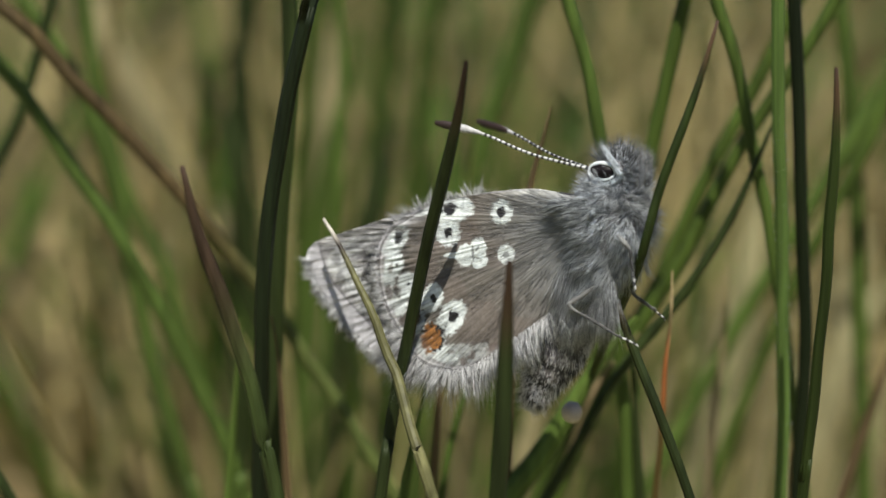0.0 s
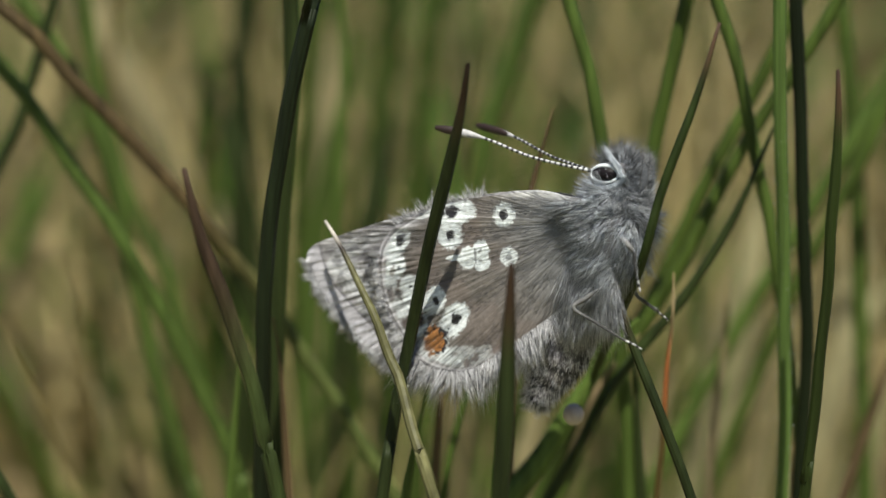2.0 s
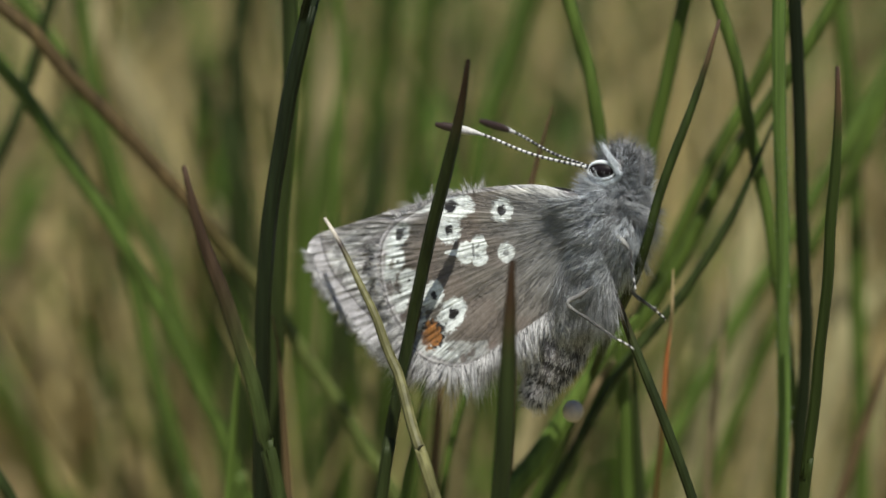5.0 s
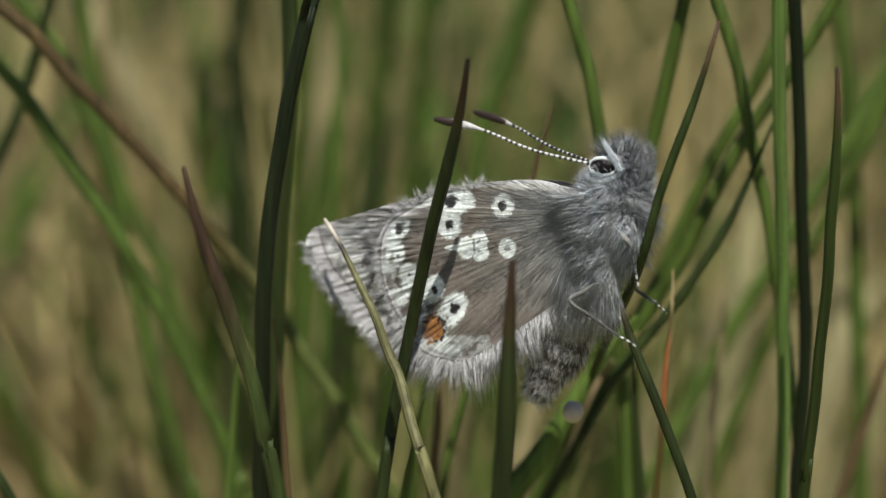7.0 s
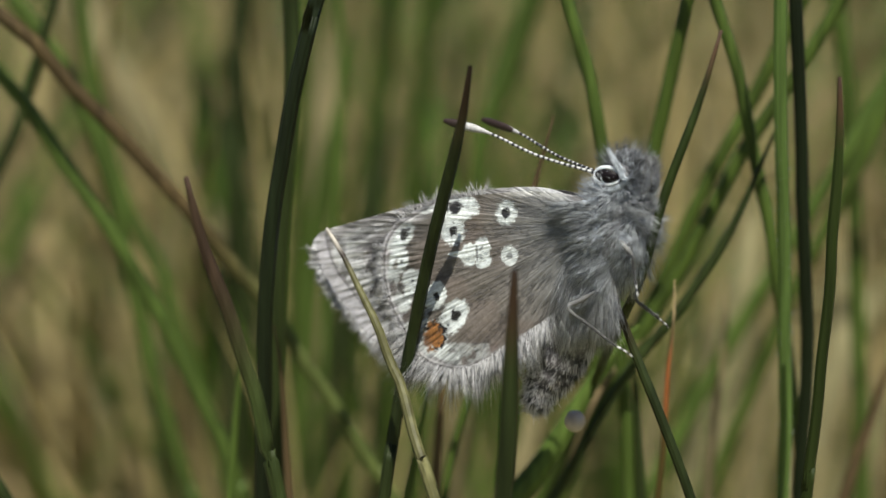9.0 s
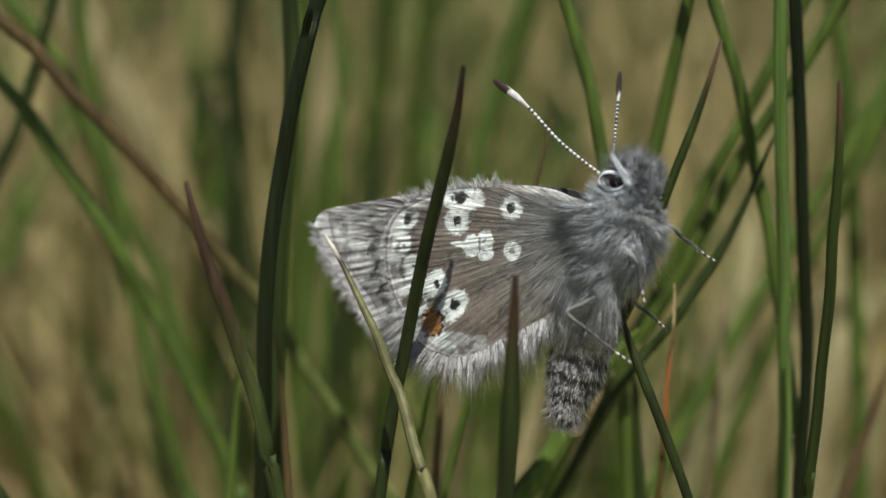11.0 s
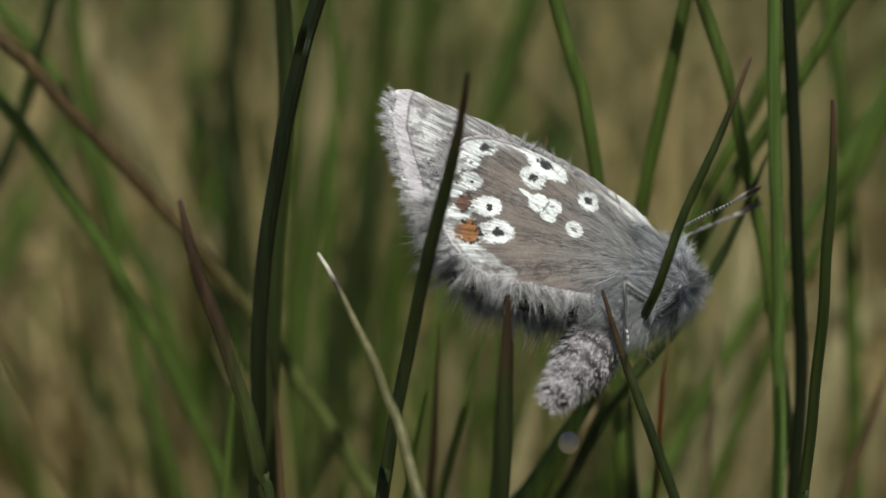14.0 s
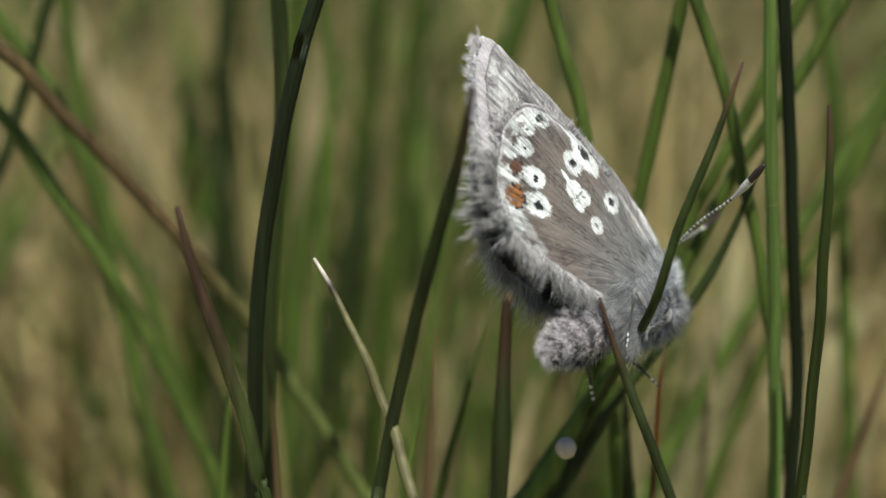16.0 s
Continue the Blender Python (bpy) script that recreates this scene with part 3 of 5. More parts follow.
# places in the meadow where the grass has withered, in mm: x, y, radius
DRY_PATCHES = [(-40, 190, 15), (-54, 180, 16), (-66, 330, 24), (36, 170, 13), (62, 380, 24), (-17, 210, 6), (14, 260, 8), (30, 420, 20), (50, 140, 14), (-58, 130, 12), (-34, 118, 11), (-43, 150, 14), (-27, 150, 9), (12, 380, 16), (45, 200, 16), (38, 250, 18), (62, 220, 18), (27, 150, 10), (30, 110, 8), (-30, 105, 10), (-24, 132, 9), (-60, 220, 18), (8, 130, 7), (52, 130, 14), (40, 118, 10), (24, 95, 9), (30, 128, 12), (-30, 200, 10), (-24, 170, 8), (-13, 150, 6), (-12, 250, 9)]


def meadow(name, label, count, ymin, ymax, spread, height, width, green, seed, near=0.0, tilt=0.34, light=1.0):
    """Many grass blades as one mesh: bent tapering ribbons with a keel."""
    r = np.random.default_rng(seed)
    y = ymin + (ymax - ymin) * r.random(count) ** 1.4
    x = (r.random(count) * 2 - 1) * (spread + 0.27 * np.maximum(y, 0)) + near
    h = height * (0.55 + 0.75 * r.random(count))
    lean = r.normal(size=(count, 2)) * tilt
    turn = r.random(count) * np.pi
    wd = width * (0.6 + 0.8 * r.random(count))
    patch = vnoise(x * 0.035 + 40, y * 0.02 + 40, seed) * 0.75 + r.random(count) * 0.45
    v, f, c = [], [], []
    segs = 6
    for cx, cy, cr in DRY_PATCHES:
        patch += 0.6 * np.exp(-((x - cx) ** 2 + ((y - cy) * 0.4) ** 2) / cr ** 2)
    for i in range(count):
        g = patch[i] < green
        tone = 0.6 + 0.8 * r.random()
        base = (np.array(GREEN) * (1.5, 1.85, 1.1) if r.random() < 0.7 else np.array(DARK) * 1.6) if g else np.array(STRAW) * (1.2, 1.32, 1.08)
        s0 = len(v)
        for k in range(segs + 1):
            t = k / segs
            bx = x[i] + lean[i, 0] * h[i] * t * (0.6 + 0.4 * t)
            by = y[i] + lean[i, 1] * h[i] * t * (0.6 + 0.4 * t)
            bz = h[i] * (t - 0.12 * t * t) - 5
            w = wd[i] * (1 - t) ** 0.6 * 0.5 + 0.03
            ca, sa = math.cos(turn[i]), math.sin(turn[i])
            v += [(bx - ca * w, by - sa * w, bz), (bx - sa * w * 0.5, by + ca * w * 0.5, bz), (bx + ca * w, by + sa * w, bz)]
            c += [base * tone * light] * 3
        for k in range(segs):
            b = s0 + k * 3
            f += [(b, b + 1, b + 4, b + 3), (b + 1, b + 2, b + 5, b + 4), (b + 2, b, b + 3, b + 5)]
    ob = link_mesh(name, np.array(v) * MM, f, M_GRASS, np.array(c))
    tagged(ob, label, "grass", kind="stuff")


meadow("meadow_grass", "blurred green and straw-coloured meadow grass on the ground", 1150, 95, 430, 40, 74, 2.1, 0.9, 3)
meadow("middle_grass", "soft green grass blades standing behind the rushes", 170, 44, 112, 8, 74, 1.0, 0.84, 8, 0.0, 0.16, 1.1)
meadow("distant_grass", "green and dry meadow grass farther off", 1500, 430, 1800, 60, 85, 3.6, 0.8, 4, light=0.82)


def litter():
    r = np.random.default_rng(11)
    v, f, c = [], [], []
    for i in range(2800):
        y = 60 + 700 * r.random()
        x = (r.random() * 2 - 1) * (50 + 0.3 * y)
        a, l, w = r.random() * 6.28, 20 + 50 * r.random(), 0.5 + 1.0 * r.random()
        z = 1 + 14 * r.random() ** 2
        d = np.array([math.cos(a), math.sin(a), r.normal() * 0.15]) * l / 2
        o = np.array([-math.sin(a), math.cos(a), 0]) * w
        m = np.array([x, y, z])
        b = len(v)
        v += [m - d - o, m - d + o, m + (0, 0, 1.2) - o * 0.9, m + (0, 0, 1.2) + o * 0.9, m + d, m + (0, 0, 0.4) - d]
        f += [(b, b + 1, b + 3, b + 2), (b + 2, b + 3, b + 4), (b, b + 2, b + 5), (b + 1, b + 5, b + 3)]
        k = np.array(STRAW) * (0.75 + 0.5 * r.random())
        c += [k] * 6
    tagged(link_mesh("dry_grass_litter", np.array(v) * MM, f, M_LITTER, np.array(c)), "dead straw-coloured grass lying on the soil", "dry grass", kind="stuff")


litter()


def ring_of_grass():
    """The meadow to both sides and behind the camera."""
    r = np.random.default_rng(21)
    v, f, c = [], [], []
    made = 0
    while made < 5200:
        d, a = 160 + 2300 * r.random() ** 1.6, r.random() * 2 * math.pi
        x, y = d * math.cos(a), -84 + d * math.sin(a)
        if y > -84 and abs(x) < 0.36 * (y + 84) + 60:
            continue
        made += 1
        h, w, t = 55 + 55 * r.random(), 1.2 + 2.2 * r.random(), r.random() * math.pi
        lx, ly = r.normal() * 0.3 * h, r.normal() * 0.3 * h
        base = (np.array(GREEN) * (1.3, 1.5, 1.1) if r.random() < 0.65 else np.array(STRAW)) * (0.7 + 0.6 * r.random())
        ca, sa = math.cos(t) * w / 2, math.sin(t) * w / 2
        s = len(v)
        for k, z in ((0.0, -5), (0.5, 0.55 * h), (1.0, h)):
            q = 1 - 0.96 * k
            v += [(x + lx * k * k - ca * q, y + ly * k * k - sa * q, z), (x + lx * k * k - sa * q * 0.5, y + ly * k * k + ca * q * 0.5, z), (x + lx * k * k + ca * q, y + ly * k * k + sa * q, z)]
            c += [base] * 3
        for b in (s, s + 3):
            f += [(b, b + 1, b + 4, b + 3), (b + 1, b + 2, b + 5, b + 4), (b + 2, b, b + 3, b + 5)]
    tagged(link_mesh("surrounding_grass", np.array(v) * MM, f, M_GRASS, np.array(c)), "green and dry meadow grass all around", "grass", kind="stuff")


ring_of_grass()


# ---- butterfly ----
# Its own space: x from the wing tip towards the head, z up along the wing, y away from the nearer wing; sizes in mm.
butterfly = new("butterfly", None)
butterfly.empty_display_size = 0.005
tagged(butterfly, "grey furry butterfly with white-ringed black spots, on a rush stem", "butterfly")

WING_BASE = np.array([6.6, -0.6])
HIND = [(5.7, 0.5), (4.5, 1.12), (2.8, 1.36), (1.0, 1.5), (-0.7, 1.42), (-1.8, 1.2), (-2.75, 0.75), (-3.4, -0.2), (-3.6, -1.3), (-3.45, -2.5), (-3.1, -3.55),
        (-2.75, -4.4), (-2.2, -5.1), (-1.4, -5.5), (-0.6, -5.67), (0.5, -5.5), (1.7, -5.0), (3.0, -4.5), (4.3, -3.9), (5.6, -2.9), (6.3, -1.4)]
FORE = [(6.3, 0.3), (5.5, 0.95), (4.5, 1.36), (2.8, 1.62), (0.8, 1.72), (-1.9, 1.6), (-4.2, 1.42), (-5.8, 1.3), (-6.5, 1.08), (-6.85, 0.55), (-6.75, -0.2), (-6.35, -1.3),
         (-5.5, -2.65), (-4.6, -3.9), (-3.9, -4.75), (-3.0, -5.2), (-1.4, -4.6), (1.0, -3.0), (4.0, -1.5)]


def spot(u, v, x, y, rx, ry, turn=0.0, soft=0.25, wob=0.12, seed=0):
    """1 inside an uneven ellipse, 0 outside."""
    a = radians(turn)
    dx, dy = u - x, v - y
    p, q = (dx * math.cos(a) + dy * math.sin(a)) / rx, (-dx * math.sin(a) + dy * math.cos(a)) / ry
    d = np.sqrt(p * p + q * q) + wob * (vnoise(u * 9, v * 9, seed + 5) - 0.5) * 2 + 0.10 * (vnoise(u * 30, v * 30, seed + 9) - 0.5) * 2
    return 1 - step(1 - soft, 1 + soft, d)


BLACK, ORANGE = (0.012, 0.011, 0.013), (0.27, 0.11, 0.028)


def hind_colour(u, v, edge):
    du, dv = u - WING_BASE[0], v - WING_BASE[1]
    ang, rad = np.mod(np.arctan2(dv, du), 2 * np.pi), np.hypot(du, dv)
    streak = vnoise(ang * 70, rad * 1.1, 1) * 0.55 + vnoise(ang * 210, rad * 1.6, 2) * 0.45
    streak = np.clip((streak - 0.5) * 1.3 + 0.5, 0, 1)
    grain = vnoise(u * 26, v * 26, 11)
    c = lerp((0.074, 0.065, 0.056), (0.188, 0.166, 0.147), 0.65 * streak + 0.35 * grain)
    c = lerp(c, (0.15, 0.104, 0.085), step(0.55, 0.8, vnoise(u * 0.9 + 7, v * 0.9, 13)) * 0.25)
    # the grey, hairy base and the pale lower and outer margins
    c = lerp(c, lerp((0.12, 0.123, 0.123), (0.21, 0.214, 0.214), streak), step(5.6, 1.8, rad) * 0.85)
    c = lerp(c, lerp((0.25, 0.24, 0.25), (0.52, 0.51, 0.525), streak), step(0.8, 0.92, edge) * step(0.5, -2.4, u) * 0.85)
    c = lerp(c, lerp((0.2, 0.19, 0.19), (0.38, 0.37, 0.37), streak), step(-4.3, -5.2, v + 0.18 * u) * 0.55)
    white = lerp((0.42, 0.45, 0.45), (0.88, 0.92, 0.91), 0.7 * streak + 0.3 * grain)
    whites = [(0.6, 1.12, 1.0, 0.55, 172, 1), (-0.55, 1.26, 0.62, 0.13, 8, 0.9), (0.22, 0.19, 0.6, 0.55, 60, 1), (2.82, 0.5, 0.52, 0.46, 50, 0.95), (2.62, -1.22, 0.42, 0.4, 90, 0.8),
              (0.78, -0.92, 0.48, 0.4, 76, 1), (1.45, -0.72, 0.44, 0.38, 68, 1), (1.39, -1.3, 0.25, 0.4, 100, 1), (0.3, -0.8, 0.5, 0.13, 170, 1),
              (-2.15, 0.42, 0.64, 0.42, 45, 1), (-2.6, -0.62, 0.6, 0.46, 58, 1), (-2.2, -1.61, 0.62, 0.44, 58, 0.95), (-1.13, -2.38, 0.68, 0.48, 46, 1), (-0.4, -3.33, 0.82, 0.56, 40, 1),
              (-1.75, -2.72, 0.62, 0.3, 40, 0.8), (-2.48, -3.42, 0.4, 0.34, 57, 0.9), (-1.6, -4.1, 0.78, 0.72, 60, 0.55), (-3.0, -2.0, 0.42, 0.3, 80, 0.6), (-3.2, -0.85, 0.4, 0.26, 80, 0.5),
              (-3.0, -1.25, 0.34, 0.3, 80, 0.8), (-2.65, -2.45, 0.42, 0.32, 60, 0.85), (-2.05, -3.35, 0.45, 0.4, 50, 0.8), (-1.1, -4.75, 0.72, 0.34, 160, 0.75), (-2.75, 0.1, 0.36, 0.3, 60, 0.7), (-0.5, -4.9, 0.95, 0.46, 175, 0.42), (0.55, -4.95, 0.5, 0.3, 20, 0.35)]
    for k, (x, y, rx, ry, tn, full) in enumerate(whites):
        c = lerp(c, white, spot(u, v, x, y, rx, ry, tn, 0.1, 0.12, k) * full)
    brown = [(-3.1, -1.75, 0.34, 0.2, 92, 0.7), (-2.69, -3.06, 0.3, 0.2, 79, 0.75), (-3.28, -0.55, 0.4, 0.22, 78, 0.6), (-2.95, 0.5, 0.3, 0.2, 50, 0.5), (-0.3, -5.25, 0.22, 0.13, 40, 0.7), (0.2, -5.02, 0.24, 0.15, 50, 0.75), (-0.75, -4.75, 0.16, 0.1, 0, 0.6), (1.2, -4.85, 0.3, 0.12, 20, 0.5)]
    for k, (x, y, rx, ry, tn, full) in enumerate(brown):
        c = lerp(c, (0.105, 0.07, 0.058), spot(u, v, x, y, rx, ry, tn, 0.3, 0.5, k + 30) * full)
    c = lerp(c, (0.06, 0.045, 0.035), spot(u, v, -2.7, -1.74, 0.3, 0.19, 95, 0.25, 0.6, 60) * 0.8)
    c = lerp(c, (0.09, 0.06, 0.035), spot(u, v, -2.76, -0.8, 0.22, 0.1, 60, 0.3, 0.6, 65) * 0.7)
    c = lerp(c, (0.032, 0.02, 0.014), spot(u, v, -2.06, -2.79, 0.42, 0.31, 77, 0.2, 0.65, 61))
    c = lerp(c, lerp((0.09, 0.042, 0.024), (0.17, 0.07, 0.036), grain), spot(u, v, -2.12, -2.84, 0.36, 0.23, 77, 0.25, 0.5, 66))
    c = lerp(c, BLACK, spot(u, v, -1.4, -3.97, 0.56, 0.5, 80, 0.12, 0.5, 63))
    c = lerp(c, lerp(ORANGE, (0.43, 0.185, 0.05), grain), spot(u, v, -1.53, -4.02, 0.53, 0.44, 82, 0.15, 0.42, 64))
    c = lerp(c, (0.2, 0.095, 0.045), spot(u, v, -1.88, -4.22, 0.36, 0.17, 100, 0.4, 0.5, 67) * 0.8)
    blacks = [(0.5, 1.12, 0.37, 0.25, 172, 1), (0.22, 0.19, 0.22, 0.19, 65, 1), (2.8, 0.52, 0.24, 0.2, 60, 1), (-0.33, -3.3, 0.27, 0.21, 60, 1), (-1.05, -2.4, 0.16, 0.13, 90, 1), (-2.1, -1.57, 0.08, 0.07, 0, 1), (-2.45, -0.7, 0.07, 0.06, 0, 0.8),
              (-2.12, 0.42, 0.28, 0.2, 60, 0.95), (-1.95, 0.6, 0.2, 0.07, 10, 0.8), (-0.97, 1.38, 0.4, 0.14, 8, 0.8), (2.62, -1.23, 0.12, 0.14, 86, 0.6), (1.15, -0.92, 0.3, 0.06, 80, 0.65), (1.42, -0.72, 0.14, 0.06, 40, 0.65), (1.32, -1.12, 0.1, 0.06, 0, 0.6)]
    for k, (x, y, rx, ry, tn, full) in enumerate(blacks):
        c = lerp(c, BLACK, spot(u, v, x, y, rx, ry, tn, 0.14, 0.32, k + 80) * full)
    for k in range(9):
        d = np.abs((ang - radians(150 + k * 13.5)) * rad)
        c = lerp(c, (0.09, 0.075, 0.066), (1 - step(0.008, 0.035, d)) * 0.3 * step(1.5, 3.0, rad))
    # painted highlight where the upper edge near the base catches the sun
    c = lerp(c, (0.82, 0.81, 0.78), spot(u, v, 4.6, 1.0, 1.6, 0.24, -14, 0.6, 0.2, 200) * 0.4)
    # fine dark streaks in the colour, for the shading of grazing sun on scales
    fine = vnoise(ang * 150, rad * 0.7, 14) * 0.6 + vnoise(ang * 320, rad * 1.2, 15) * 0.4
    c = c * (1 - 0.45 * (step(0.62, 0.4, fine) * step(6.8, 8.8, rad)))[:, None]
    # a pale seam and a thin dark scalloped line before the fringe
    scallop = 0.968 - 0.012 * np.abs(np.sin(ang * 13.3 + 0.4))
    c = lerp(c, (0.55, 0.54, 0.55), np.exp(-((edge - scallop + 0.022) / 0.011) ** 2) * 0.6 * step(1.0, -1.0, u))
    c = lerp(c, (0.04, 0.035, 0.042), np.exp(-((edge - scallop) / 0.009) ** 2) * 0.85 * step(2.4, 0.4, u) * (0.55 + 0.45 * grain))
    c = lerp(c, lerp((0.24, 0.23, 0.24), (0.44, 0.43, 0.45), streak), step(0.976, 0.99, edge) * step(2.5, -1.0, u))
    return c


def fore_colour(u, v, edge):
    base = np.array([6.6, 0.2])
    du, dv = u - base[0], v - base[1]
    ang, rad = np.mod(np.arctan2(dv, du), 2 * np.pi), np.hypot(du, dv)
    streak = vnoise(ang * 110, rad * 0.9, 21) * 0.5 + vnoise(ang * 330, rad * 1.4, 22) * 0.5
    streak = np.clip((streak - 0.5) * 1.9 + 0.45, 0, 1)
    grain = vnoise(u * 24, v * 24, 23)
    c = lerp((0.13, 0.122, 0.124), (0.4, 0.385, 0.385), streak)
    pale = lerp((0.36, 0.36, 0.365), (0.62, 0.63, 0.63), 0.5 * streak + 0.5 * grain)
    for k, (x, y, rx, ry, tn, full) in enumerate([(-5.2, 0.2, 0.62, 0.5, 60, 0.75), (-4.5, 0.62, 0.6, 0.4, 20, 0.8), (-4.75, -0.6, 0.7, 0.42, 50, 0.75), (-4.3, -1.15, 0.45, 0.4, 30, 0.7), (-4.35, -1.95, 0.5, 0.36, 45, 0.65), (-3.75, -2.1, 0.5, 0.3, 60, 0.6), (-3.6, -3.0, 0.6, 0.3, 60, 0.55), (-3.6, 0.85, 0.7, 0.22, 10, 0.5)]):
        c = lerp(c, pale, spot(u, v, x, y, rx, ry, tn, 0.45, 0.4, k + 120) * full)
    dashes = [(-5.26, 0.37, 0.22, 0.16, 40, 0.6), (-5.27, -0.5, 0.28, 0.15, 70, 0.5), (-4.5, 0.7, 0.24, 0.09, 25, 0.5), (-3.82, -0.55, 0.42, 0.19, 30, 0.9), (-3.83, -1.55, 0.46, 0.16, 25, 0.9), (-4.3, -1.8, 0.3, 0.09, 20, 0.6), (-3.55, -2.25, 0.4, 0.13, 30, 0.8),
              (-3.46, -2.73, 0.34, 0.12, 30, 0.75), (-3.36, -3.6, 0.34, 0.12, 40, 0.75), (-5.9, -0.85, 0.3, 0.13, 25, 0.55), (-5.2, -0.75, 0.3, 0.09, 22, 0.5), (-4.0, -2.85, 0.3, 0.1, 30, 0.5), (-3.6, 0.15, 0.4, 0.09, 15, 0.6), (-3.9, 0.8, 0.4, 0.09, 15, 0.55), (-4.6, -2.3, 0.3, 0.1, 30, 0.5)]
    for k, (x, y, rx, ry, tn, full) in enumerate(dashes):
        c = lerp(c, (0.035, 0.03, 0.033), spot(u, v, x, y, rx * 1.25, ry * 1.25, tn, 0.35, 0.5, k + 150) * full)
    # streaks darkened by hand, as grazing sun would shade ribs and hairs
    fine = vnoise(ang * 160, rad * 0.6, 24) * 0.6 + vnoise(ang * 340, rad * 1.1, 25) * 0.4
    c = c * (1 - 0.5 * step(0.56, 0.38, fine) * step(12.4, 11.2, rad))[:, None]
    # the margin: lilac grey outside a thin dark line, which turns inwards near the hindwing
    bound = np.interp(v, [-4.8, -4.0, -2.68, -1.84, -0.67, 0.65, 1.3], [-3.25, -3.69, -4.35, -4.95, -5.64, -6.02, -6.02]) + 0.1 * (vnoise(v * 1.6, v * 0, 27) - 0.5)
    lilac = lerp((0.34, 0.325, 0.345), (0.5, 0.485, 0.51), 0.6 * vnoise(u * 3, v * 14, 28) + 0.4 * grain)
    c = lerp(c, lilac, step(0.03, -0.1, u - bound) * 0.85)
    line = np.exp(-((u - bound) / 0.05) ** 2) * (0.45 + 0.55 * step(-3.0, -2.4, v))
    turn_in = np.exp(-((v + 2.6 - 0.12 * (u + 4)) / 0.04) ** 2) * step(-4.4, -4.3, u) * 0.8
    c = lerp(c, (0.05, 0.042, 0.055), np.clip(line + turn_in, 0, 1) * 0.85 * (0.6 + 0.4 * grain) * step(1.45, 1.2, v))
    c = lerp(c, lerp((0.46, 0.45, 0.46), (0.66, 0.65, 0.66), vnoise(u * 20, v * 20, 29)), step(0.955, 0.975, edge) * step(-3, -5, u) * step(1.2, 0.6, v))
    # white painted along the front edge near the base, for the sun it catches
    c = lerp(c, (0.72, 0.72, 0.72), spot(u, v, 4.7, 1.25, 1.3, 0.28, -13, 0.5, 0.2, 201) * 0.65)
    return c


def wing_depth(u, v, depth, side):
    """How far a wing lies towards the viewer: the nearer one at depth, the farther one behind it, closing towards the tips."""
    if side > 0:
        return depth + 0 * u
    return -(0.30 + 1.6 * step(-3.0, 5.5, u) + 0.6 * step(-2.0, -5.5, v)) - depth


def wing(name, outline, colour, depth, mid, label, side, n=400, m=110):
    """A thin wing: a fan of fine rings round a middle, patterned below and dark above. side 1: the nearer one, -1: the farther."""
    rim = loop_spline(outline, n) if side > 0 else loop_spline([(0.95 * x + 0.2, 0.95 * z - 0.1) for x, z in outline], n)
    e = np.concatenate([np.linspace(0, 0.9, m - 30), np.linspace(0.9, 1, 31)[1:]])
    uv = np.array(mid)[None, None] + e[:, None, None] * (rim - np.array(mid))[None]
    u, v = uv[..., 0].ravel(), uv[..., 1].ravel()
    edge = np.repeat(e, n)
    camber = 0.22 * np.sin(np.clip((6.5 - u) / 13, 0, 1) * np.pi) * 0.8 + 0.03 * (vnoise(u * 2, v * 2, 31) - 0.5)
    a = np.arctan2(v - WING_BASE[1], u - WING_BASE[0])
    camber = camber + 0.022 * np.cos(a * 26) * step(1, 4, np.hypot(u - WING_BASE[0], v - WING_BASE[1]))
    r0 = np.hypot(u - WING_BASE[0], v - WING_BASE[1])
    camber = camber + (0.1 * (vnoise(a * 75, r0 * 0.8, 33) - 0.5) + 0.045 * (vnoise(a * 170, r0 * 1.5, 34) - 0.5)) * (0.32 + 0.68 * step(6.8, 9.6, r0))
    w = wing_depth(u, v, depth, side) + camber * side
    front = np.stack([u, -w, v], 1)
    back = front + np.array([0, 0.03 * side, 0])
    col = colour(u, v, edge)
    dark = np.full_like(col, 0.022) * np.array([1.0, 0.9, 0.85])
    k = len(front)
    quad = [(i * n + j, i * n + (j + 1) % n, (i + 1) * n + (j + 1) % n, (i + 1) * n + j) for i in range(len(e) - 1) for j in range(n)]
    f = quad + [tuple(k + x for x in reversed(q)) for q in quad]
    b = (len(e) - 1) * n
    f += [(b + j, b + (j + 1) % n, k + b + (j + 1) % n, k + b + j) for j in range(n)]
    ob = link_mesh(name, np.vstack([front, back]) * MM, f, M_WING, np.vstack([col, dark]), butterfly, label)
    return ob, rim


